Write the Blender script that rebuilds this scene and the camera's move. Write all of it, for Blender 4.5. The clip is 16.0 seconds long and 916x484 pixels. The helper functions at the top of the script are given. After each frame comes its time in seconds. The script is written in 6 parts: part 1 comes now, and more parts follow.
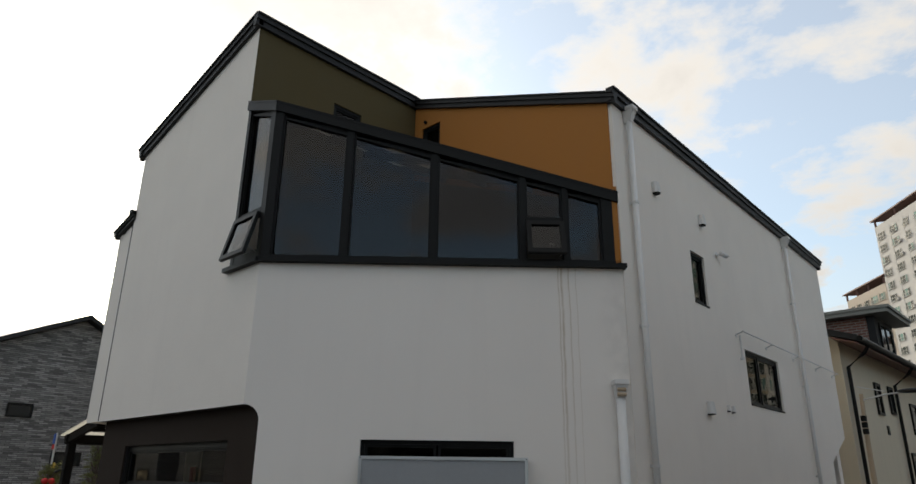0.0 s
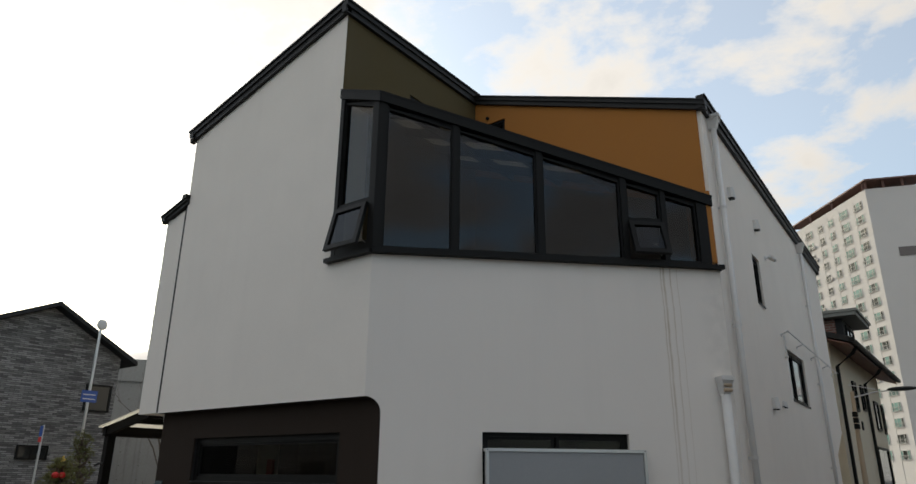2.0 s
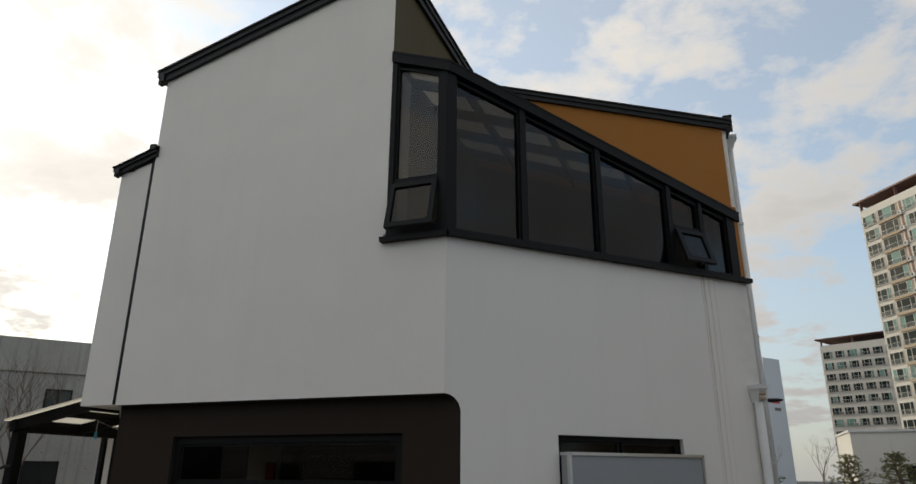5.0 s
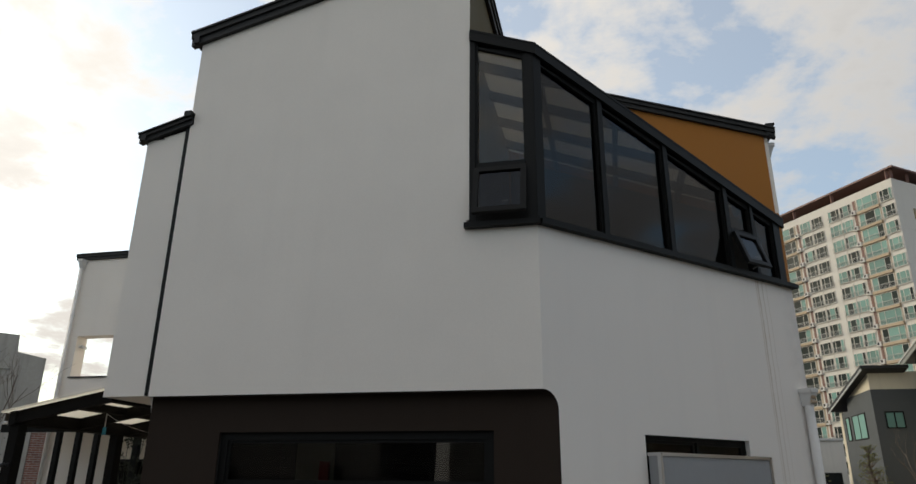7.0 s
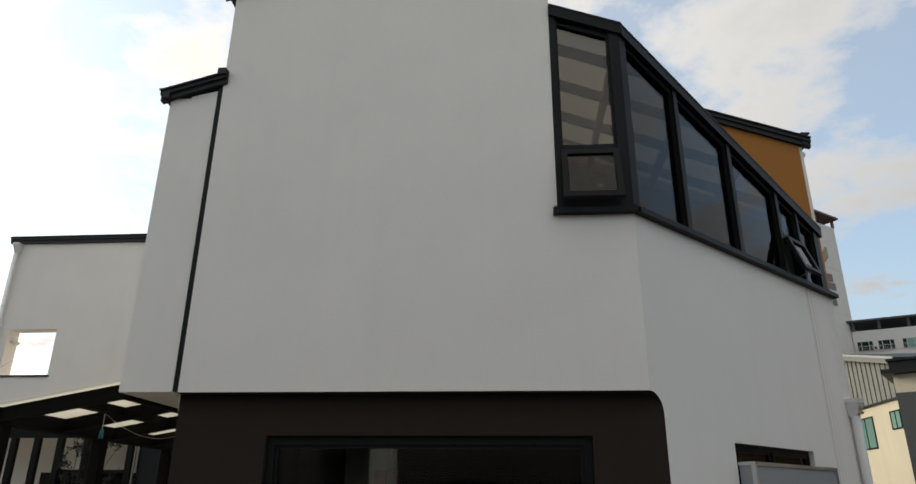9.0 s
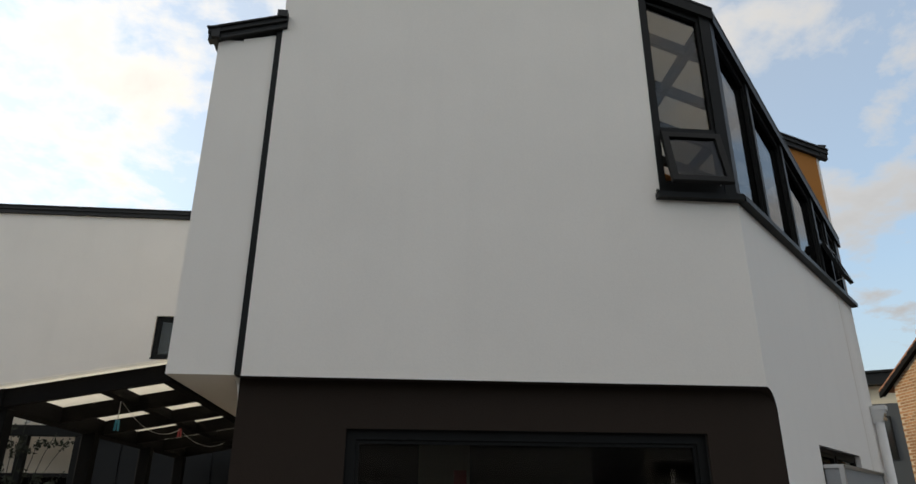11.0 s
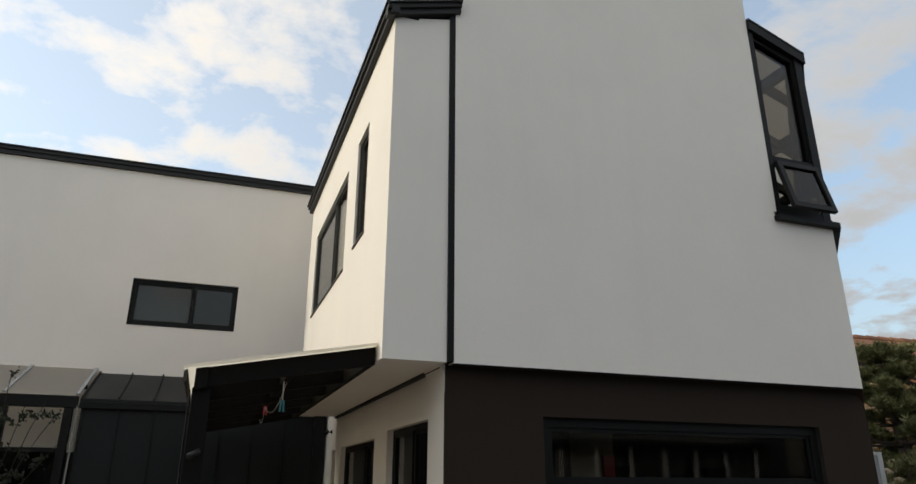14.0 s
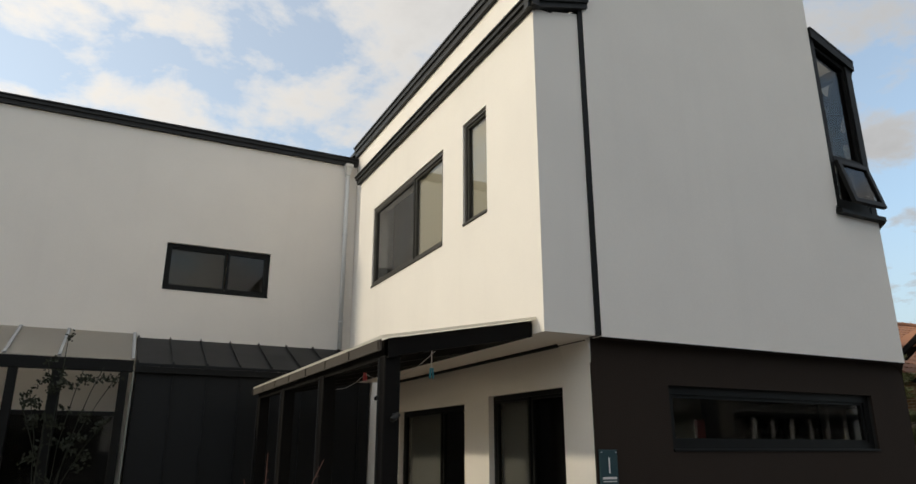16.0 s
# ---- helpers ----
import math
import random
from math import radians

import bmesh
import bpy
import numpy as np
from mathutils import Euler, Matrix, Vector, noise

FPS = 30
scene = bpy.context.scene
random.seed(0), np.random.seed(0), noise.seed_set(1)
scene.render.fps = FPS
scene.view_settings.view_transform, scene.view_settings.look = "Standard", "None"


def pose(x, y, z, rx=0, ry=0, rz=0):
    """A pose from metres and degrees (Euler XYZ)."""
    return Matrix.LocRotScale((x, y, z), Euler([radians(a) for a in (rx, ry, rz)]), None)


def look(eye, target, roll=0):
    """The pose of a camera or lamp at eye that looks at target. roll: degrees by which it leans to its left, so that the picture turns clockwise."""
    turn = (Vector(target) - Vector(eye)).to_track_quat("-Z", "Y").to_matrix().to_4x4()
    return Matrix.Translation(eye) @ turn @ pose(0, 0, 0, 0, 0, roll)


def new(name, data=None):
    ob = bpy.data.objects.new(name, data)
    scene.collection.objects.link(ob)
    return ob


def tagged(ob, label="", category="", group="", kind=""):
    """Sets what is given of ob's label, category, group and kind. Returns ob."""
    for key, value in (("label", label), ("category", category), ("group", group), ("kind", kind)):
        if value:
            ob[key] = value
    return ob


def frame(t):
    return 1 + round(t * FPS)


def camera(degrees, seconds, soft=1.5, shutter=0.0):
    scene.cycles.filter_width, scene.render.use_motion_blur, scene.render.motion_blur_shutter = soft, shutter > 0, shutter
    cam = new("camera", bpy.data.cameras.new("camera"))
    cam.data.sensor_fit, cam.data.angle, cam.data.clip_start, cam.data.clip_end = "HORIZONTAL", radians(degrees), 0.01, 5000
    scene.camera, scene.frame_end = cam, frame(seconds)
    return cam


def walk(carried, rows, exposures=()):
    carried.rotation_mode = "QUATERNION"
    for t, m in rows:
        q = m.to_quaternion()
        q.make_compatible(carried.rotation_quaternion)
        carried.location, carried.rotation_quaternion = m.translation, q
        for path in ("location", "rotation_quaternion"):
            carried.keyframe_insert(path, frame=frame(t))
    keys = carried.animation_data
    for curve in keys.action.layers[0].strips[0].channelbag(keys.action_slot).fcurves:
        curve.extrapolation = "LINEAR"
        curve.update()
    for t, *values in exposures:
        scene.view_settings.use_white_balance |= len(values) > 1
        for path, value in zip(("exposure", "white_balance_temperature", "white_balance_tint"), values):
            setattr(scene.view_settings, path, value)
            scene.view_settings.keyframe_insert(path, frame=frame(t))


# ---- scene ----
cam = camera(67.5, 16.0)
PATH = [
    (0, (-0.388, 0.636, 1.714), (-1.693, 2.001, 2.372), 0.7),
    (0.5, (-0.678, 0.203, 1.693), (-1.958, 1.593, 2.347), 0.6),
    (1, (-1.074, -0.139, 1.707), (-2.321, 1.282, 2.359), 0.6),
    (1.5, (-1.493, -0.448, 1.689), (-2.687, 1.021, 2.335), 0.6),
    (2, (-1.88, -0.762, 1.673), (-3.032, 0.74, 2.318), 0.5),
    (2.5, (-2.251, -1.006, 1.64), (-3.343, 0.539, 2.288), 0.5),
    (3, (-2.752, -1.202, 1.655), (-3.747, 0.406, 2.308), 0.4),
    (3.5, (-3.158, -1.324, 1.682), (-4.07, 0.333, 2.334), 0.7),
    (4, (-3.669, -1.437, 1.719), (-4.487, 0.268, 2.37), 0.6),
    (6.5, (-6.0, -1.814, 1.652), (-6.473, 0.015, 2.31), 0.4),
    (7, (-6.431, -1.753, 1.642), (-6.842, 0.088, 2.309), 0.5),
    (7.5, (-6.894, -1.603, 1.619), (-7.213, 0.25, 2.301), 0.6),
    (8, (-7.346, -1.522, 1.604), (-7.617, 0.332, 2.301), 0.6),
    (10.3, (-9.172, -0.854, 1.587), (-9.133, 1.011, 2.308), 0.3),
    (10.5, (-9.366, -0.78, 1.546), (-9.301, 1.079, 2.282), 0.3),
    (11, (-9.822, -0.666, 1.525), (-9.665, 1.185, 2.263), 0.3),
    (11.5, (-10.299, -0.596, 1.579), (-10.055, 1.251, 2.307), 0.2),
    (12, (-10.782, -0.549, 1.618), (-10.417, 1.282, 2.336), 0.3),
    (12.5, (-11.207, -0.433, 1.628), (-10.733, 1.376, 2.337), 0.3),
    (13, (-11.667, -0.426, 1.619), (-11.128, 1.367, 2.322), 0.2),
    (13.5, (-12.127, -0.407, 1.591), (-11.533, 1.375, 2.279), 0.2),
    (14, (-12.6, -0.343, 1.609), (-11.971, 1.434, 2.276), 0.2),
    (14.5, (-13.088, -0.293, 1.621), (-12.415, 1.476, 2.267), 0.2),
    (15, (-13.557, -0.154, 1.612), (-12.832, 1.603, 2.235), 0.2),
    (15.5, (-14.036, -0.107, 1.593), (-13.253, 1.631, 2.198), 0.2),
    (16, (-14.432, -0.008, 1.577), (-13.578, 1.705, 2.156), 0.0),
]
walk(cam, [(t, look(eye, target, roll)) for t, eye, target, roll in PATH],
     exposures=[(0, 0.03), (3, 0.03), (4.2, -0.06), (6.5, -0.05), (8, 0.12), (11, 0.24), (14.5, 0.24), (16, 0.18)])

# ---- light ----
SUN = Vector((-0.93, 0.27, 0.36)).normalized()
world = bpy.data.worlds.new("sky")
scene.world = world
world.use_nodes = True
wn, wl = world.node_tree.nodes, world.node_tree.links
wn.clear()


def wmath(op, a, b=None):
    n = wn.new("ShaderNodeMath")
    n.operation = op
    for i, v in enumerate((a, b)):
        if v is None:
            continue
        if isinstance(v, (int, float)):
            n.inputs[i].default_value = v
        else:
            wl.new(v, n.inputs[i])
    return n.outputs[0]


def sky_world():
    sky = wn.new("ShaderNodeTexSky")
    sky.sky_type = "NISHITA"
    sky.sun_disc = False
    sky.sun_elevation = math.asin(SUN.z)
    sky.sun_rotation = math.atan2(SUN.x, SUN.y)
    sky.dust_density = 1.5
    coord = wn.new("ShaderNodeTexCoord").outputs["Generated"]
    sep = wn.new("ShaderNodeSeparateXYZ")
    wl.new(coord, sep.inputs[0])
    up = wmath("MAXIMUM", sep.outputs[2], 0.0)
    low = wmath("ADD", up, 0.22)
    com = wn.new("ShaderNodeCombineXYZ")
    wl.new(wmath("DIVIDE", sep.outputs[0], low), com.inputs[0])
    wl.new(wmath("DIVIDE", sep.outputs[1], low), com.inputs[1])
    big = wn.new("ShaderNodeTexNoise")
    big.inputs["Scale"].default_value, big.inputs["Detail"].default_value = 3.4, 9.0
    big.inputs["Roughness"].default_value, big.inputs["Distortion"].default_value = 0.60, 0.15
    wl.new(com.outputs[0], big.inputs["Vector"])
    patch = wn.new("ShaderNodeTexNoise")
    patch.inputs["Scale"].default_value, patch.inputs["Detail"].default_value = 0.9, 3.0
    wl.new(com.outputs[0], patch.inputs["Vector"])
    dens = wmath("ADD", big.outputs[0], wmath("MULTIPLY", wmath("SUBTRACT", patch.outputs[0], 0.5), 0.5))
    cover = wn.new("ShaderNodeMapRange")
    cover.inputs["From Min"].default_value, cover.inputs["From Max"].default_value = 0.35, 0.61
    cover.interpolation_type = "SMOOTHSTEP"
    wl.new(dens, cover.inputs["Value"])
    # thin haze towards the horizon
    haze = wn.new("ShaderNodeMapRange")
    haze.inputs["From Min"].default_value, haze.inputs["From Max"].default_value = 0.0, 0.30
    haze.inputs["To Min"].default_value, haze.inputs["To Max"].default_value = 0.85, 0.36
    wl.new(up, haze.inputs["Value"])
    fac = wmath("MAXIMUM", cover.outputs[0], haze.outputs[0])
    # brighter round the sun
    dot = wn.new("ShaderNodeVectorMath")
    dot.operation = "DOT_PRODUCT"
    dot.inputs[1].default_value = SUN
    wl.new(coord, dot.inputs[0])
    near = wmath("MAXIMUM", dot.outputs["Value"], 0.0)
    glow = wmath("ADD", wmath("MULTIPLY", wmath("POWER", near, 4.0), 0.38), wmath("MULTIPLY", wmath("POWER", near, 60.0), 1.6))
    shade = wn.new("ShaderNodeMapRange")
    shade.inputs["From Min"].default_value, shade.inputs["From Max"].default_value = 0.48, 0.80
    shade.inputs["To Min"].default_value, shade.inputs["To Max"].default_value = CLOUD * 1.02, CLOUD * 0.80
    wl.new(dens, shade.inputs["Value"])
    veil = wn.new("ShaderNodeMapRange")
    veil.inputs["From Min"].default_value, veil.inputs["From Max"].default_value = 0.02, 0.42
    veil.inputs["To Min"].default_value, veil.inputs["To Max"].default_value = 0.72, 1.0
    wl.new(up, veil.inputs["Value"])
    away = wn.new("ShaderNodeMapRange")
    away.inputs["From Min"].default_value, away.inputs["From Max"].default_value = -0.62, 0.18
    away.inputs["To Min"].default_value, away.inputs["To Max"].default_value = 0.60, 1.0
    west = wn.new("ShaderNodeVectorMath")
    west.operation = "DOT_PRODUCT"
    west.inputs[1].default_value = (-0.95, -0.10, 0.30)
    wl.new(coord, west.inputs[0])
    wl.new(west.outputs["Value"], away.inputs["Value"])
    glow = wmath("ADD", glow, wmath("SUBTRACT", away.outputs[0], 1.0))
    bright = wmath("MULTIPLY", wmath("MULTIPLY", shade.outputs[0], veil.outputs[0]), wmath("ADD", glow, 1.0))
    tint = wn.new("ShaderNodeVectorMath")
    tint.operation = "SCALE"
    hue = wn.new("ShaderNodeMix")
    hue.data_type = "RGBA"
    hue.inputs["A"].default_value, hue.inputs["B"].default_value = (0.955, 0.960, 0.965, 1), (1.0, 0.945, 0.865, 1)
    warm = wn.new("ShaderNodeMapRange")
    warm.inputs["From Min"].default_value, warm.inputs["From Max"].default_value = -0.55, 0.15
    wl.new(west.outputs["Value"], warm.inputs["Value"])
    wl.new(warm.outputs[0], hue.inputs["Factor"])
    wl.new(hue.outputs["Result"], tint.inputs[0])
    wl.new(bright, tint.inputs["Scale"])
    blue, white = wn.new("ShaderNodeBackground"), wn.new("ShaderNodeBackground")
    blue.inputs[1].default_value = BLUE
    pale = wn.new("ShaderNodeVectorMath")
    pale.operation = "MULTIPLY"
    pale.inputs[1].default_value = (0.90, 1.01, 1.0)
    wl.new(sky.outputs[0], pale.inputs[0])
    wl.new(pale.outputs[0], blue.inputs[0])
    wl.new(tint.outputs[0], white.inputs[0])
    mix = wn.new("ShaderNodeMixShader")
    wl.new(fac, mix.inputs[0])
    wl.new(blue.outputs[0], mix.inputs[1])
    wl.new(white.outputs[0], mix.inputs[2])
    out = wn.new("ShaderNodeOutputWorld")
    wl.new(mix.outputs[0], out.inputs[0])


CLOUD, BLUE = 0.88, 0.235
sky_world()
sun_data = bpy.data.lights.new("sun", "SUN")
sun_data.energy, sun_data.angle, sun_data.color = 1.22, radians(3.0), (1.0, 0.885, 0.67)
sun = new("sun", sun_data)
sun.matrix_world = look(Vector((-40, 20, 20)), Vector((-40, 20, 20)) - SUN)

# ---- materials ----


def material(name, base, rough=0.6, metal=0.0, vary=0.12, scale=1.0, grain=60.0, bump=0.15, spec=0.5, streak=0.0, random_by=0.0):
    """A surface with cloudy variation, fine grain and relief; streak: vertical weather marks; random_by: piece by piece."""
    m = bpy.data.materials.new(name)
    m.use_nodes = True
    nt = m.node_tree
    n, l = nt.nodes, nt.links
    bsdf = n["Principled BSDF"]
    bsdf.inputs["Roughness"].default_value, bsdf.inputs["Metallic"].default_value = rough, metal
    bsdf.inputs["Specular IOR Level"].default_value = spec
    coord = n.new("ShaderNodeTexCoord").outputs["Object"]

    def noise_of(sc, detail=3.0, stretch=None):
        t = n.new("ShaderNodeTexNoise")
        t.inputs["Scale"].default_value, t.inputs["Detail"].default_value = sc, detail
        src = coord
        if stretch:
            mp = n.new("ShaderNodeMapping")
            mp.inputs["Scale"].default_value = stretch
            l.new(coord, mp.inputs[0])
            src = mp.outputs[0]
        l.new(src, t.inputs["Vector"])
        return t.outputs[0]

    def calc(op, a, b):
        t = n.new("ShaderNodeMath")
        t.operation = op
        for i, v in enumerate((a, b)):
            if isinstance(v, (int, float)):
                t.inputs[i].default_value = v
            else:
                l.new(v, t.inputs[i])
        return t.outputs[0]

    cloudy, fine = noise_of(scale, 5.0), noise_of(grain, 2.0)
    amount = calc("ADD", calc("MULTIPLY", calc("SUBTRACT", cloudy, 0.5), 2.0 * vary), calc("MULTIPLY", calc("SUBTRACT", fine, 0.5), vary))
    if streak:
        runs = noise_of(1.0, 6.0, (5.0, 5.0, 0.35))
        amount = calc("SUBTRACT", amount, calc("MULTIPLY", calc("MAXIMUM", calc("SUBTRACT", runs, 0.52), 0.0), streak * 3.0))
    if random_by:
        info = n.new("ShaderNodeObjectInfo")
        amount = calc("ADD", amount, calc("MULTIPLY", calc("SUBTRACT", info.outputs["Random"], 0.5), random_by))
    tone = calc("ADD", amount, 1.0)
    mixer = n.new("ShaderNodeVectorMath")
    mixer.operation = "SCALE"
    mixer.inputs[0].default_value = base
    l.new(tone, mixer.inputs["Scale"])
    l.new(mixer.outputs[0], bsdf.inputs["Base Color"])
    rr = calc("ADD", calc("MULTIPLY", calc("SUBTRACT", cloudy, 0.5), 0.25), rough)
    l.new(rr, bsdf.inputs["Roughness"])
    if bump:
        b = n.new("ShaderNodeBump")
        b.inputs["Strength"].default_value, b.inputs["Distance"].default_value = bump, 0.01
        l.new(calc("ADD", fine, calc("MULTIPLY", cloudy, 0.6)), b.inputs["Height"])
        l.new(b.outputs[0], bsdf.inputs["Normal"])
    return m


def brick_material(name, one, two, mortar, width, height, joint=0.008, turn=(1, 0, 0)):
    m = material(name, one, 0.85, vary=0.2, scale=0.6, grain=40, bump=0.0)
    n, l = m.node_tree.nodes, m.node_tree.links
    bsdf = n["Principled BSDF"]
    coord = n.new("ShaderNodeTexCoord")
    along = n.new("ShaderNodeVectorMath")
    along.operation = "DOT_PRODUCT"
    along.inputs[1].default_value = turn
    l.new(coord.outputs["Object"], along.inputs[0])
    sep = n.new("ShaderNodeSeparateXYZ")
    l.new(coord.outputs["Object"], sep.inputs[0])
    mp = n.new("ShaderNodeCombineXYZ")
    l.new(along.outputs["Value"], mp.inputs[0])
    l.new(sep.outputs[2], mp.inputs[1])
    b = n.new("ShaderNodeTexBrick")
    b.inputs["Scale"].default_value = 1.0
    b.inputs["Color1"].default_value, b.inputs["Color2"].default_value = (*one, 1), (*two, 1)
    b.inputs["Mortar"].default_value = (*mortar, 1)
    b.inputs["Mortar Size"].default_value, b.inputs["Brick Width"].default_value, b.inputs["Row Height"].default_value = joint, width, height
    l.new(mp.outputs[0], b.inputs["Vector"])
    t = n.new("ShaderNodeTexNoise")
    t.inputs["Scale"].default_value = 2.2
    mix = n.new("ShaderNodeMix")
    mix.data_type, mix.blend_type = "RGBA", "MULTIPLY"
    mix.inputs["Factor"].default_value = 0.55
    l.new(b.outputs["Color"], mix.inputs["A"])
    l.new(t.outputs["Color"], mix.inputs["B"])
    hsv = n.new("ShaderNodeHueSaturation")
    hsv.inputs["Value"].default_value = 1.35
    hsv.inputs["Saturation"].default_value = 0.9
    bw = n.new("ShaderNodeRGBToBW")
    l.new(t.outputs["Color"], bw.inputs[0])
    l.new(bw.outputs[0], mix.inputs["B"])
    l.new(mix.outputs["Result"], hsv.inputs["Color"])
    l.new(hsv.outputs[0], bsdf.inputs["Base Color"])
    bp = n.new("ShaderNodeBump")
    bp.inputs["Strength"].default_value, bp.inputs["Distance"].default_value = 0.6, 0.01
    bp.invert = True
    l.new(b.outputs["Fac"], bp.inputs["Height"])
    l.new(bp.outputs[0], bsdf.inputs["Normal"])
    return m


def glass_material(name, tint, ior=1.5, rough=0.01):
    m = bpy.data.materials.new(name)
    m.use_nodes = True
    n, l = m.node_tree.nodes, m.node_tree.links
    n.clear()
    clear, gloss, mix = n.new("ShaderNodeBsdfTransparent"), n.new("ShaderNodeBsdfGlossy"), n.new("ShaderNodeMixShader")
    face, out = n.new("ShaderNodeLayerWeight"), n.new("ShaderNodeOutputMaterial")
    low = ((ior - 1) / (ior + 1)) ** 2
    fifth, fres = n.new("ShaderNodeMath"), n.new("ShaderNodeMath")
    fifth.operation, fres.operation = "POWER", "MULTIPLY_ADD"
    face.inputs["Blend"].default_value = 0.5
    fifth.inputs[1].default_value = 5.0
    l.new(face.outputs["Facing"], fifth.inputs[0])
    l.new(fifth.outputs[0], fres.inputs[0])
    fres.inputs[1].default_value, fres.inputs[2].default_value = 1.0 - low, low
    clear.inputs[0].default_value = (*tint, 1)
    gloss.inputs["Roughness"].default_value = rough
    wob = n.new("ShaderNodeTexNoise")
    wob.inputs["Scale"].default_value = 1.3
    bp = n.new("ShaderNodeBump")
    bp.inputs["Strength"].default_value, bp.inputs["Distance"].default_value = 0.05, 0.02
    l.new(n.new("ShaderNodeTexCoord").outputs["Object"], wob.inputs["Vector"])
    l.new(wob.outputs[0], bp.inputs["Height"])
    l.new(bp.outputs[0], gloss.inputs["Normal"])
    l.new(fres.outputs[0], mix.inputs[0])
    l.new(clear.outputs[0], mix.inputs[1])
    l.new(gloss.outputs[0], mix.inputs[2])
    l.new(mix.outputs[0], out.inputs[0])
    return m


def stained_stucco(name, base):
    """White stucco with rusty drip lines below the small opening sash and grey damp beside the corner pipe."""
    m = material(name, base, 0.85, vary=0.035, scale=0.8, grain=90, bump=0.07, streak=0.03)
    n, l = m.node_tree.nodes, m.node_tree.links
    bsdf = n["Principled BSDF"]
    coord = n.new("ShaderNodeTexCoord").outputs["Object"]
    sep = n.new("ShaderNodeSeparateXYZ")
    l.new(coord, sep.inputs[0])

    def calc(op, a, b=None, c=None):
        t = n.new("ShaderNodeMath")
        t.operation = op
        for i, v in enumerate((a, b, c)):
            if v is None:
                continue
            if isinstance(v, (int, float)):
                t.inputs[i].default_value = v
            else:
                l.new(v, t.inputs[i])
        return t.outputs[0]

    s = calc("MULTIPLY", calc("ADD", calc("ADD", sep.outputs[0], sep.outputs[1]), 2.64), 0.70711)
    wig = n.new("ShaderNodeTexNoise")
    wig.inputs["Scale"].default_value, wig.inputs["Detail"].default_value = 1.0, 4.0
    mp = n.new("ShaderNodeMapping")
    mp.inputs["Scale"].default_value = (0.0, 0.0, 2.2)
    l.new(coord, mp.inputs[0])
    l.new(mp.outputs[0], wig.inputs["Vector"])
    s2 = calc("ADD", s, calc("MULTIPLY", calc("SUBTRACT", wig.outputs[0], 0.5), 0.05))
    total = None
    for at, width, depth in ((3.335, 0.012, 0.62), (3.37, 0.018, 0.8), (3.45, 0.012, 0.6), (3.53, 0.007, 0.45)):
        line = calc("MULTIPLY", calc("MAXIMUM", calc("SUBTRACT", 1.0, calc("DIVIDE", calc("ABSOLUTE", calc("SUBTRACT", s2, at)), width)), 0.0), depth)
        total = line if total is None else calc("MAXIMUM", total, line)
    patchy = n.new("ShaderNodeTexNoise")
    patchy.inputs["Scale"].default_value, patchy.inputs["Detail"].default_value = 7.0, 5.0
    l.new(coord, patchy.inputs["Vector"])
    fall = n.new("ShaderNodeMapRange")
    fall.inputs["From Min"].default_value, fall.inputs["From Max"].default_value = 0.6, 3.9
    fall.inputs["To Min"].default_value, fall.inputs["To Max"].default_value = 0.25, 1.1
    l.new(sep.outputs[2], fall.inputs["Value"])
    drip = calc("MULTIPLY", calc("MULTIPLY", total, fall.outputs[0]), calc("ADD", patchy.outputs[0], 0.25))
    damp = n.new("ShaderNodeMapRange")
    damp.inputs["From Min"].default_value, damp.inputs["From Max"].default_value = 3.72, 4.02
    damp.inputs["To Min"].default_value, damp.inputs["To Max"].default_value = 0.0, 0.5
    l.new(s, damp.inputs["Value"])
    wet = calc("MULTIPLY", damp.outputs[0], calc("MAXIMUM", calc("SUBTRACT", patchy.outputs[0], 0.3), 0.0))
    old = bsdf.inputs["Base Color"].links[0].from_socket
    for fac, col in ((drip, (0.36, 0.26, 0.13, 1)), (wet, (0.30, 0.29, 0.26, 1))):
        mix = n.new("ShaderNodeMix")
        mix.data_type = "RGBA"
        mix.clamp_factor = True
        l.new(fac, mix.inputs["Factor"])
        l.new(old, mix.inputs["A"])
        mix.inputs["B"].default_value = col
        old = mix.outputs["Result"]
    l.new(old, bsdf.inputs["Base Color"])
    return m


WHITE = material("white_stucco", (0.815, 0.762, 0.698), 0.88, vary=0.06, scale=1.3, grain=80, bump=0.09, streak=0.025)
WHITE_B = stained_stucco("white_stucco_weathered", (0.808, 0.759, 0.704))
OLIVE = material("olive_stucco", (0.080, 0.060, 0.020), 0.85, vary=0.08, grain=90, bump=0.2)
ORANGE = material("ochre_stucco", (0.38, 0.152, 0.026), 0.85, vary=0.06, grain=90, bump=0.2)
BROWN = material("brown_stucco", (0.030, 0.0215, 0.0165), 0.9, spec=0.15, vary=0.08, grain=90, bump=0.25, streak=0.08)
METAL = material("dark_grey_metal", (0.0185, 0.0183, 0.0182), 0.52, spec=0.28, vary=0.15, scale=2.0, grain=30, bump=0.03)
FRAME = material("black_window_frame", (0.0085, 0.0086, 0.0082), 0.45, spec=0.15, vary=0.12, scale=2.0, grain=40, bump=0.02)
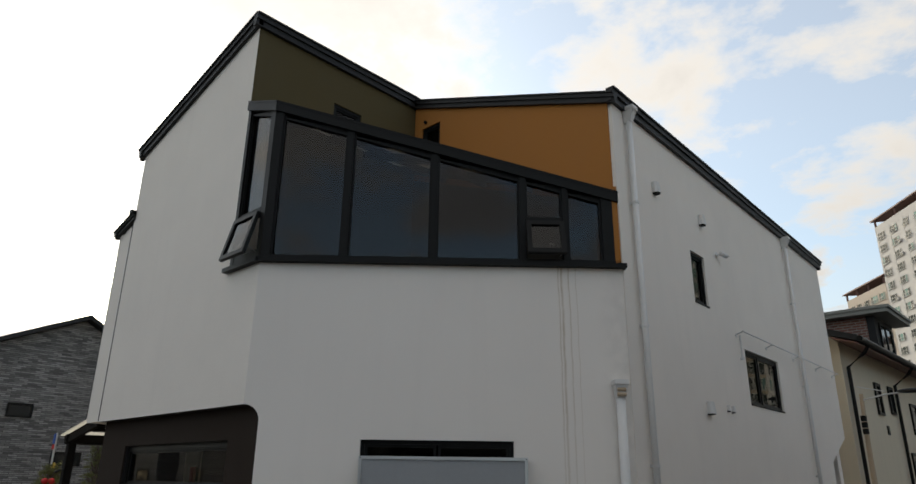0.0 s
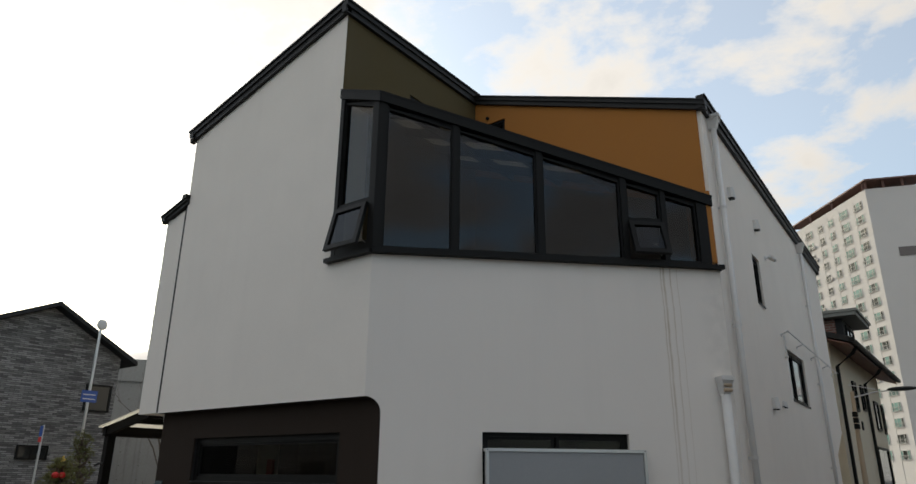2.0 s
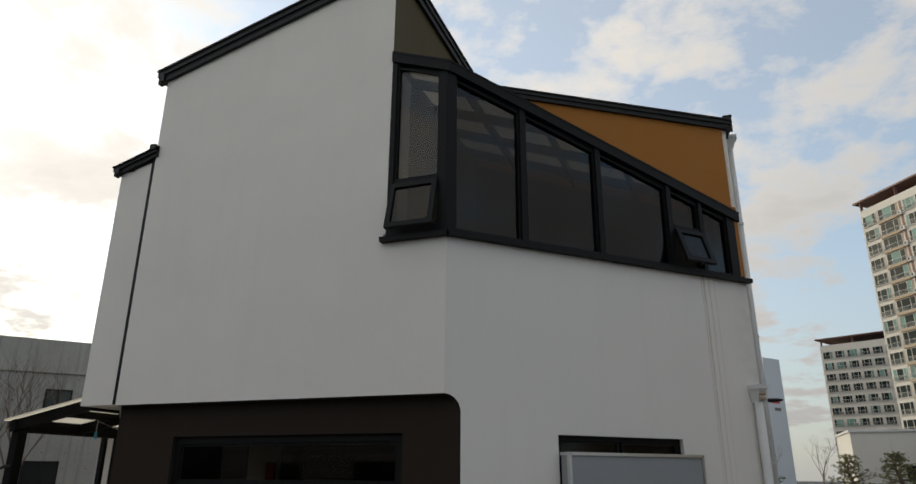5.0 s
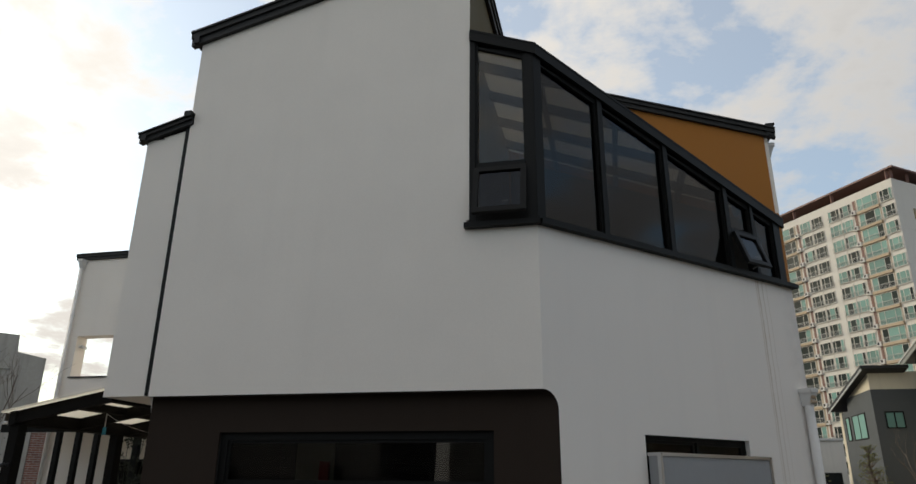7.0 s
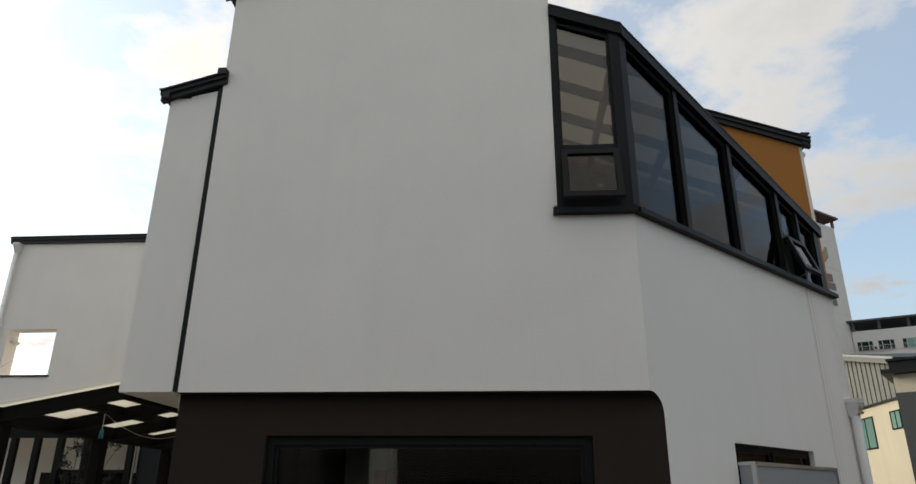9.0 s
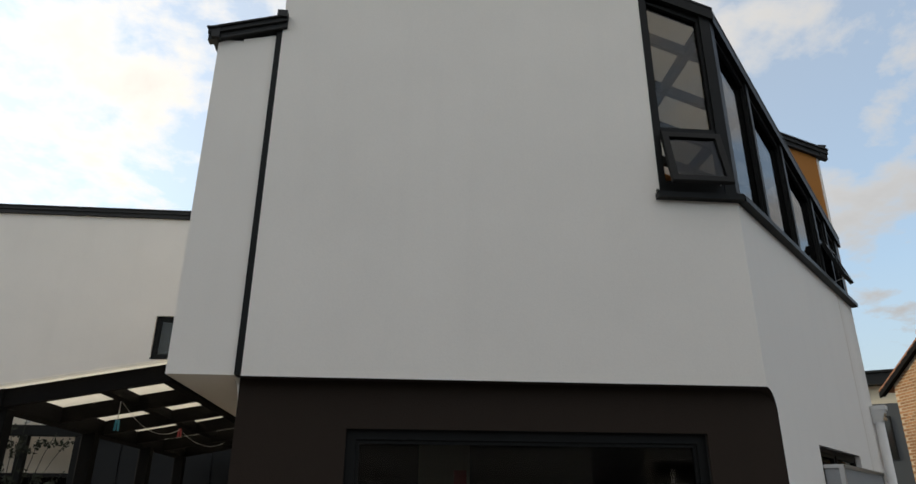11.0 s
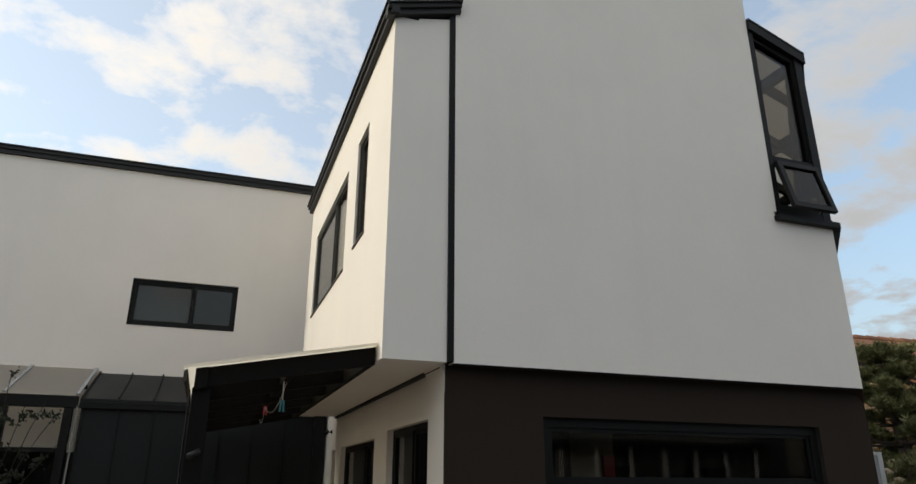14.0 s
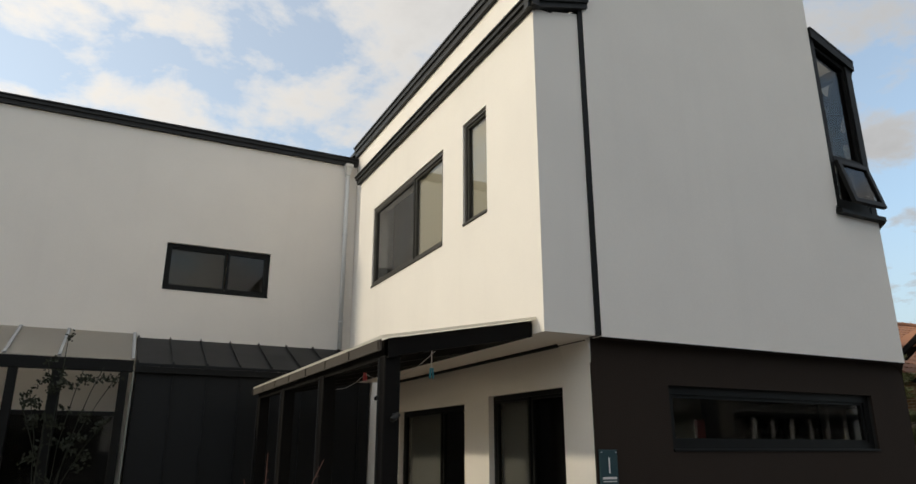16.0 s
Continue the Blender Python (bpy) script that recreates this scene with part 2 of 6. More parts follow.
# lighter, browner copy of the black frame with sunlight put into its colour
SUNFRAME = material("sunlit_brown_window_frame", (0.050, 0.046, 0.040), 0.5, spec=0.25, vary=0.15, scale=2.0, grain=40, bump=0.02)
SEAM = material("charcoal_seam_metal", (0.0095, 0.0105, 0.0115), 0.5, spec=0.22, vary=0.18, scale=1.2, grain=25, bump=0.03)
TIMBER = material("dark_stained_timber", (0.0075, 0.0065, 0.0058), 0.75, spec=0.1, vary=0.25, scale=3.0, grain=40, bump=0.15)
BOARD = material("weathered_fascia_board", (0.052, 0.041, 0.031), 0.8, vary=0.25, scale=2.0, grain=50, bump=0.15)
PIPE = material("white_pipe", (0.66, 0.65, 0.63), 0.5, vary=0.08, scale=2.0, grain=20, bump=0.02, streak=0.15)
TANBAND = material("tan_band_paint", (0.46, 0.36, 0.25), 0.85, vary=0.08, scale=0.3, grain=8, bump=0.05)
PLASTER = material("pale_plaster", (0.62, 0.59, 0.54), 0.9, vary=0.06)
SIDING = material("grey_green_siding", (0.20, 0.205, 0.185), 0.6, vary=0.12, bump=0.05)
REDBOX = material("red_card", (0.30, 0.02, 0.02), 0.6, vary=0.1)
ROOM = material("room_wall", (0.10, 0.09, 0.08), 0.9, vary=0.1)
# near-black: the dimness of unlit interiors is put into this colour
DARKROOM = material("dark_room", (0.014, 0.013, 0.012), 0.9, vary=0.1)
BLIND = material("beige_roller_blind", (0.36, 0.33, 0.265), 0.9, vary=0.06, scale=2.5, grain=120, bump=0.05)
SCREEN = material("grey_insect_screen", (0.13, 0.13, 0.125), 0.8, vary=0.1, grain=200, bump=0.02)
STEEL = material("brushed_steel", (0.62, 0.62, 0.62), 0.35, 1.0, vary=0.1, grain=80, bump=0.02)
FROST = material("grey_frosted_panel", (0.30, 0.31, 0.32), 0.35, vary=0.08, scale=1.5, grain=30, bump=0.02)
GROUND = material("asphalt_ground", (0.055, 0.055, 0.056), 0.9, vary=0.3, scale=0.4, grain=40, bump=0.3)
BOUNCESTONE = material("bounce_paving_stone", (0.24, 0.195, 0.135), 0.85, vary=0.15, scale=1.0, grain=40, bump=0.2)
PAVING = material("grey_paving", (0.28, 0.27, 0.26), 0.85, vary=0.15, scale=1.0, grain=40, bump=0.2)
GLASS = glass_material("tinted_glass", (0.62, 0.59, 0.54), 1.6)
FILMGLASS = glass_material("film_coated_glass", (0.36, 0.345, 0.32), 1.5)
SASHGLASS = glass_material("dark_tinted_glass", (0.38, 0.37, 0.35), 1.5)
CLEAR = glass_material("window_glass", (0.38, 0.38, 0.37), 1.36)
BRIGHT = glass_material("clear_glass", (0.92, 0.92, 0.90), 1.45)
MIDGLASS = glass_material("grey_glass", (0.66, 0.65, 0.62), 1.45)


def sheet_material(name, colour, through_by, straight=0.0):
    """A milky translucent roof sheet."""
    m = material(name, colour, 0.45, vary=0.12, scale=1.5, grain=20, bump=0.02)
    n, l = m.node_tree.nodes, m.node_tree.links
    bsdf, out = n["Principled BSDF"], n["Material Output"]
    trans, mix = n.new("ShaderNodeBsdfTranslucent"), n.new("ShaderNodeMixShader")
    trans.inputs[0].default_value = (0.85, 0.82, 0.76, 1)
    mix.inputs[0].default_value = through_by
    l.new(bsdf.outputs[0], mix.inputs[1])
    l.new(trans.outputs[0], mix.inputs[2])
    clear, last = n.new("ShaderNodeBsdfTransparent"), n.new("ShaderNodeMixShader")
    clear.inputs[0].default_value = (0.85, 0.82, 0.74, 1)
    last.inputs[0].default_value = straight
    l.new(mix.outputs[0], last.inputs[1])
    l.new(clear.outputs[0], last.inputs[2])
    l.new(last.outputs[0], out.inputs[0])
    return m


POLY = sheet_material("milky_polycarbonate", (0.74, 0.69, 0.58), 0.85, 0.20)
POLY_GREY = sheet_material("aged_polycarbonate", (0.56, 0.53, 0.48), 0.7)

# ---- building helpers ----
UP = Vector((0, 0, 1))


def part(name, bm, mat, parent=None, label=""):
    bmesh.ops.recalc_face_normals(bm, faces=bm.faces)
    me = bpy.data.meshes.new(name)
    bm.to_mesh(me)
    bm.free()
    me.materials.append(mat)
    ob = new(name, me)
    if parent is not None:
        ob.parent = parent
    if label:
        ob["label"] = label
    return ob


def smooth(ob):
    for p in ob.data.polygons:
        p.use_smooth = True
    return ob


def empty(name, label, category, group="", kind=""):
    return tagged(new(name), label, category, group, kind)


def hexa(bm, c):
    """A solid from 8 corners: four of one end, four of the other, in the same turn."""
    v = [bm.verts.new(p) for p in c]
    for f in ((0, 1, 2, 3), (7, 6, 5, 4), (0, 4, 5, 1), (1, 5, 6, 2), (2, 6, 7, 3), (3, 7, 4, 0)):
        bm.faces.new([v[i] for i in f])
    return v


def box(bm, x0, x1, y0, y1, z0, z1):
    return hexa(bm, [(x0, y0, z0), (x1, y0, z0), (x1, y1, z0), (x0, y1, z0), (x0, y0, z1), (x1, y0, z1), (x1, y1, z1), (x0, y1, z1)])


class Plane:
    """A wall's own axes: s along it, d outwards, z up."""

    def __init__(self, x, y, ux, uy, flip=False):
        self.o, self.u = Vector((x, y, 0)), Vector((ux, uy, 0)).normalized()
        self.n = Vector((self.u.y, -self.u.x, 0)) * (-1 if flip else 1)

    def at(self, s, d, z):
        return self.o + self.u * s + self.n * d + UP * z

    def box(self, bm, s0, s1, d0, d1, z0, z1):
        a = self.at
        return hexa(bm, [a(s0, d0, z0), a(s1, d0, z0), a(s1, d1, z0), a(s0, d1, z0), a(s0, d0, z1), a(s1, d0, z1), a(s1, d1, z1), a(s0, d1, z1)])

    def slope_box(self, bm, s0, s1, d0, d1, za0, za1, zb0, zb1):
        """A box whose bottom and top run from za0, za1 at s0 to zb0, zb1 at s1."""
        a = self.at
        return hexa(bm, [a(s0, d0, za0), a(s1, d0, zb0), a(s1, d1, zb0), a(s0, d1, za0), a(s0, d0, za1), a(s1, d0, zb1), a(s1, d1, zb1), a(s0, d1, za1)])

    def slab(self, bm, outline, holes=(), d0=-0.22, d1=0.0):
        """A wall of that outline (s, z) with rectangular openings (s0, s1, z0, z1) right through it."""
        edges = []
        for loop in [outline] + [[(a, c), (b, c), (b, e), (a, e)] for a, b, c, e in holes]:
            vs = [bm.verts.new(self.at(s, d1, z)) for s, z in loop]
            edges += [bm.edges.new((vs[i], vs[(i + 1) % len(vs)])) for i in range(len(vs))]
        made = bmesh.ops.triangle_fill(bm, use_beauty=True, use_dissolve=False, edges=edges, normal=self.n)
        faces = [g for g in made["geom"] if isinstance(g, bmesh.types.BMFace)]
        ext = bmesh.ops.extrude_face_region(bm, geom=faces, use_keep_orig=True)
        bmesh.ops.translate(bm, verts=[g for g in ext["geom"] if isinstance(g, bmesh.types.BMVert)], vec=self.n * (d0 - d1))


def bevelled(bm, width=0.008, seg=1):
    bmesh.ops.bevel(bm, geom=list(bm.edges), offset=width, segments=seg, affect="EDGES", clamp_overlap=True)
    return bm


def tube(bm, points, radius, sides=8, radii=None):
    """A round bar along points."""
    pts = [Vector(p) for p in points]
    rings = []
    for i, p in enumerate(pts):
        way = (pts[min(i + 1, len(pts) - 1)] - pts[max(i - 1, 0)]).normalized()
        side = way.cross(UP if abs(way.z) < 0.9 else Vector((1, 0, 0))).normalized()
        other = way.cross(side)
        r = radii[i] if radii else radius
        rings.append([bm.verts.new(p + (side * math.cos(a) + other * math.sin(a)) * r) for a in [2 * math.pi * k / sides for k in range(sides)]])
    for a, b in zip(rings, rings[1:]):
        for k in range(sides):
            bm.faces.new((a[k], a[(k + 1) % sides], b[(k + 1) % sides], b[k]))
    bm.faces.new(rings[0][::-1])
    bm.faces.new(rings[-1])


def run(bm, p0, p1, out, d0, d1, h0, h1):
    """A straight moulding from p0 to p1: from d0 to d1 outwards and h0 to h1 upwards."""
    p0, p1, out = Vector(p0), Vector(p1), Vector(out)
    c = []
    for p in (p0, p1):
        c += [p + out * d0 + UP * h0, p + out * d1 + UP * h0, p + out * d1 + UP * h1, p + out * d0 + UP * h1]
    hexa(bm, c)


def fascia(name, p0, p1, out, parent, height=0.18, label="dark grey folded metal roof fascia"):
    bm = bmesh.new()
    run(bm, p0, p1, out, -0.02, 0.050, 0.0, height * 0.48)
    run(bm, p0, p1, out, -0.02, 0.075, height * 0.48, height * 0.86)
    run(bm, p0, p1, out, -0.02, 0.095, height * 0.86, height)
    return part(name, bm, METAL, parent, label)


A = Plane(0, 4.38, 1, 0)                    # s is x, outwards is -y
B = Plane(-7.02, 4.38, 1, 1)                # the cut corner
C = Plane(-4.15 + 0.045 * 7.27, 0, -0.045, 1)  # s is nearly y, outwards is +x
D = Plane(-11.49, 0, 0, 1, True)            # s is y, outwards is -x
W = Plane(-10.98, 0, 0, 1, True)
N = Plane(0, 10.93, 1, 0)
BROWNP = Plane(0, 4.50, 1, 0)


def window(pl, s0, s1, z0, z1, parent, splits=(), inset=0.06, bar=0.042, depth=0.06, sash=0.028, sill=True, glass=None, blinds=(), screens=(), mat=None, label="dark framed window"):
    """A framed window in an opening: frame, sill, one pane between each two bars, and what hangs behind."""
    bm = bmesh.new()
    mat = mat or FRAME
    d1, d0 = -inset, -inset - depth
    pl.slab(bm, [(s0, z0), (s1, z0), (s1, z1), (s0, z1)], [(s0 + bar, s1 - bar, z0 + bar, z1 - bar)], d0=d0, d1=d1)
    cuts = [s0] + list(splits) + [s1]
    win = part("window", bm, mat, parent, label)
    if sill:
        bm = bmesh.new()
        pl.box(bm, s0 + 0.002, s1 - 0.002, -inset + 0.002, 0.014, z0 - 0.012, z0 + 0.012)
        part("sill", bevelled(bm, 0.005), mat, win)
    for i, (a, b) in enumerate(zip(cuts, cuts[1:])):
        lo, hi = a + (bar if i == 0 else 0.012), b - (bar if i == len(cuts) - 2 else 0.012)
        step = 0.018 * (i % 2)
        bm = bmesh.new()
        w = sash
        pl.slab(bm, [(lo, z0 + bar), (hi, z0 + bar), (hi, z1 - bar), (lo, z1 - bar)], [(lo + w, hi - w, z0 + bar + w, z1 - bar - w)], d0=d0 + 0.008 + step * 0.6, d1=d1 - 0.018 + step * 0.6)
        part("sash", bm, mat, win)
        bm = bmesh.new()
        pl.box(bm, lo + w, hi - w, d0 + 0.02 + step * 0.6, d0 + 0.025 + step * 0.6, z0 + bar + w, z1 - bar - w)
        part("pane", bm, glass or CLEAR, win).visible_shadow = False
        if i in blinds:
            bm = bmesh.new()
            pl.box(bm, lo, hi, d0 - 0.010, d0 - 0.006, z0 + bar, z1 - bar)
            part("blind", bm, BLIND, win, "pulled-down beige roller blind")
        if i in screens:
            bm = bmesh.new()
            pl.box(bm, lo, hi, d0 - 0.010, d0 - 0.007, z0 + bar, z1 - bar)
            part("insect_screen", bm, SCREEN, win)
    return win

# ---- ground ----
bm = bmesh.new()
bmesh.ops.create_grid(bm, x_segments=2, y_segments=2, size=900)
tagged(part("ground", bm, GROUND), "worn grey asphalt ground", "ground", kind="structure")
bm = bmesh.new()
box(bm, -19.0, -3.0, 2.6, 18.0, 0.002, 0.10)
tagged(part("pavement", bevelled(bm, 0.02), PAVING), "pale grey paved plot with a low kerb round the house", "pavement", kind="structure")

# unseen slabs, added to bounce warm light onto the soffit and courtyard wall
bm = bmesh.new()
for i in range(13):
    for j in range(13):
        box(bm, -18.9 + i * 0.6 + 0.004, -18.3 + i * 0.6 - 0.004, 2.7 + j * 0.6 + 0.004, 3.3 + j * 0.6 - 0.004, 0.101, 0.125)
tagged(part("courtyard_paving", bm, BOUNCESTONE), "unseen sand coloured slabs added to bounce warm light", "paving", kind="structure")

# ---- the white house ----
house = empty("house", "white stucco house with dark grey fascia and a glazed corner", "house")
RIDGE_X, RIDGE_Z, WEST_Z, EAST_Z = -7.69, 7.43, 6.57, 6.12


def west_z(x):
    return RIDGE_Z + (x - RIDGE_X) * (RIDGE_Z - WEST_Z) / (RIDGE_X + 10.98)


def east_z(x):
    return RIDGE_Z + (x - RIDGE_X) * (EAST_Z - RIDGE_Z) / (-4.15 - RIDGE_X)


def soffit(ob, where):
    """Gives faces looking into the recess its brown; on the underside this paints shade."""
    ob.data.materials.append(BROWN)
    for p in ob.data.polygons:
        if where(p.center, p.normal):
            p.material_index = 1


def house_walls():
    bm = bmesh.new()
    A.slab(bm, [(-10.955, 2.442), (-7.02, 2.442), (-7.02, 3.985), (-7.69, 3.985), (-7.69, 7.52), (-10.955, west_z(-10.955) + 0.06)])
    # underside coloured dark brown in place of the shade below the overhang
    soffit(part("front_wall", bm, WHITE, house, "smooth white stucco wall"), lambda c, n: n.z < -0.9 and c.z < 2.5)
    bm = bmesh.new()
    arc = [(0.0 + 0.17 * math.sin(a), 2.272 + 0.17 * math.cos(a)) for a in [math.pi / 2 * k / 10 for k in range(11)]]
    B.slab(bm, [(0.17, 0.0), (4.06, 0.0), (4.06, 3.985), (0.0, 3.985)] + arc[:1] + arc[1:-1] + [(0.17, 2.272)], [(1.23, 2.81, 0.95, 2.105)], d0=-0.16)
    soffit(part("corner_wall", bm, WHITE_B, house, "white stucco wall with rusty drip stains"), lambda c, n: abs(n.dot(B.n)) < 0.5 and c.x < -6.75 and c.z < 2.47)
    bm = bmesh.new()
    C.slab(bm, [(7.275, 0.0), (15.03, 0.0), (15.03, 2.12), (16.2, 2.6), (16.2, 6.2), (7.275, 6.2)],
           [(9.28, 9.75, 4.02, 4.745), (10.98, 12.51, 2.815, 3.625)])
    part("side_wall", bm, WHITE, house, "white stucco wall")
    bm = bmesh.new()
    W.slab(bm, [(4.522, 0.0), (10.93, 0.0), (10.93, 6.62), (4.605, 6.62), (4.605, 2.45), (4.522, 2.45)],
           [(4.92, 6.225, 0.06, 2.09), (6.76, 8.62, 0.06, 2.045), (8.98, 9.24, 0.06, 2.03), (10.38, 10.64, 3.52, 4.59)])
    part("courtyard_wall", bm, WHITE, house, "white stucco wall with sliding doors")
    # flared top of the courtyard corner
    bm = bmesh.new()
    prof = [(-10.984 - 0.06 * (1 - math.cos(a)), 2.25 + 0.2 * math.sin(a)) for a in [math.pi / 2 * k / 8 for k in range(9)]]
    front = [bm.verts.new((x, 4.503, z)) for x, z in prof] + [bm.verts.new((-10.984, 4.503, 2.45))]
    back = [bm.verts.new((x, 4.90, z)) for x, z in prof] + [bm.verts.new((-10.984, 4.90, 2.45))]
    bm.faces.new(front), bm.faces.new(back[::-1])
    for i in range(len(front)):
        j = (i + 1) % len(front)
        bm.faces.new((front[i], back[i], back[j], front[j]))
    part("cove", bm, WHITE, house)
    # brown ground storey, set back under the white one
    bm = bmesh.new()
    BROWNP.slab(bm, [(-10.983, 0.0), (-6.905, 0.0), (-6.905, 2.448), (-10.983, 2.448)], [(-10.19, -7.485, 1.57, 2.10)], d0=-0.02)
    part("ground_floor_wall", bm, BROWN, house, "dark brown stucco wall under the overhang")
    # backing leaf, coloured near-black to go with the painted room shade
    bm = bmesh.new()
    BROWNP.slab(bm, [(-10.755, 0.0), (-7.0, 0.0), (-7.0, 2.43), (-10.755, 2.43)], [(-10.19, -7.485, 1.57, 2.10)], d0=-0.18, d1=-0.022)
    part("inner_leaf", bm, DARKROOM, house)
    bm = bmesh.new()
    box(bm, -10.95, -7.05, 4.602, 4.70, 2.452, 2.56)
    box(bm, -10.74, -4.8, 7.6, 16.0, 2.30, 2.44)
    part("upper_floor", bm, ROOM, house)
    # unseen near-black walls added so the room behind the window stays dark
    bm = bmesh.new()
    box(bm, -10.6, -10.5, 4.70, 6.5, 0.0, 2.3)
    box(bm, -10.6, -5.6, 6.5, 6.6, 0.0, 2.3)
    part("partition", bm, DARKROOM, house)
    bm = bmesh.new()
    box(bm, -9.64, -9.23, 5.10, 5.12, 0.3, 2.2)
    part("curtain", bm, BLIND, house, "half-drawn beige curtain")
    bm = bmesh.new()
    box(bm, -9.36, -9.26, 5.04, 5.08, 1.35, 1.85)
    part("red_box", bm, REDBOX, house, "small red box inside the window")
    # gable walls over the glazed corner
    bm = bmesh.new()
    P = Plane(RIDGE_X, 0, 0, 1)
    P.slab(bm, [(4.602, 3.2), (7.242, 3.2), (7.242, 7.5), (4.602, 7.5)], [(5.66, 6.16, 6.30, 6.84)], d0=-0.2)
    box(bm, RIDGE_X - 0.02, RIDGE_X + 0.003, 4.384, 4.601, 3.99, 7.5)
    part("olive_wall", bm, OLIVE, house, "dark olive stucco gable wall")
    bm = bmesh.new()
    P = Plane(0, 7.245, 1, 0)
    P.slab(bm, [(RIDGE_X, 3.2), (-4.20, 3.2), (-4.20, east_z(-4.20) + 0.03), (RIDGE_X, 7.45)], [(-7.52, -7.12, 6.45, 6.98)], d0=-0.2)
    part("ochre_wall", bm, ORANGE, house, "ochre orange stucco gable wall")
    # reveal of the glazing's end against the side wall
    bm = bmesh.new()
    B.box(bm, 3.99, 4.055, -0.16, 0.0, 3.99, 5.0)
    part("glazing_jamb", bm, ORANGE, house)
    bm = bmesh.new()
    tube(bm, [(-7.44, 7.26, 7.075), (-7.44, 7.215, 7.075)], 0.026, 10)
    part("vent_cap", bm, FRAME, house, "small round dark vent")
    # far walls that close the house
    bm = bmesh.new()
    box(bm, -16.3, -4.7, 16.0, 16.2, 0.0, 6.1)
    box(bm, -10.98, -4.6, 10.95, 11.1, 0.0, 6.1)
    box(bm, -16.3, -16.1, 11.2, 16.0, 0.0, 6.3)
    part("back_wall", bm, WHITE, house)


def house_roof():
    bm = bmesh.new()
    for x0, x1, y0, f in ((-11.03, RIDGE_X + 0.03, 4.36, west_z), (RIDGE_X + 0.03, -4.10, 7.27, east_z)):
        zs = [f(x0) + (0.10 if f is west_z else 0.045), f(x1) + (0.10 if f is west_z else 0.045)]
        dx = -0.4 if x1 > -5 else 0.0
        hexa(bm, [(x0, y0, zs[0]), (x1, y0, zs[1]), (x1, y0, zs[1] + 0.06), (x0, y0, zs[0] + 0.06),
                  (x0, 16.25, zs[0]), (x1 + dx, 16.25, zs[1]), (x1 + dx, 16.25, zs[1] + 0.06), (x0, 16.25, zs[0] + 0.06)])
    part("roof", bm, METAL, house, "dark grey sheet metal roof")
    fascia("roof_fascia", (RIDGE_X + 0.05, 4.38, RIDGE_Z + 0.013), (-11.07, 4.38, west_z(-11.07)), (0, -1, 0), house)
    fascia("roof_fascia", (RIDGE_X, 4.29, RIDGE_Z - 0.005), (RIDGE_X, 7.245, RIDGE_Z - 0.03), (1, 0, 0), house)
    fascia("roof_fascia", (RIDGE_X + 0.05, 7.245, RIDGE_Z - 0.035), (-4.06, 7.245, east_z(-4.06) - 0.01), (0, -1, 0), house, 0.14)
    fascia("roof_fascia", C.at(7.19, 0, EAST_Z), C.at(16.35, 0, EAST_Z), C.n, house)
    fascia("roof_fascia", (-10.98, 4.30, WEST_Z), (-10.98, 10.93, WEST_Z), (-1, 0, 0), house)


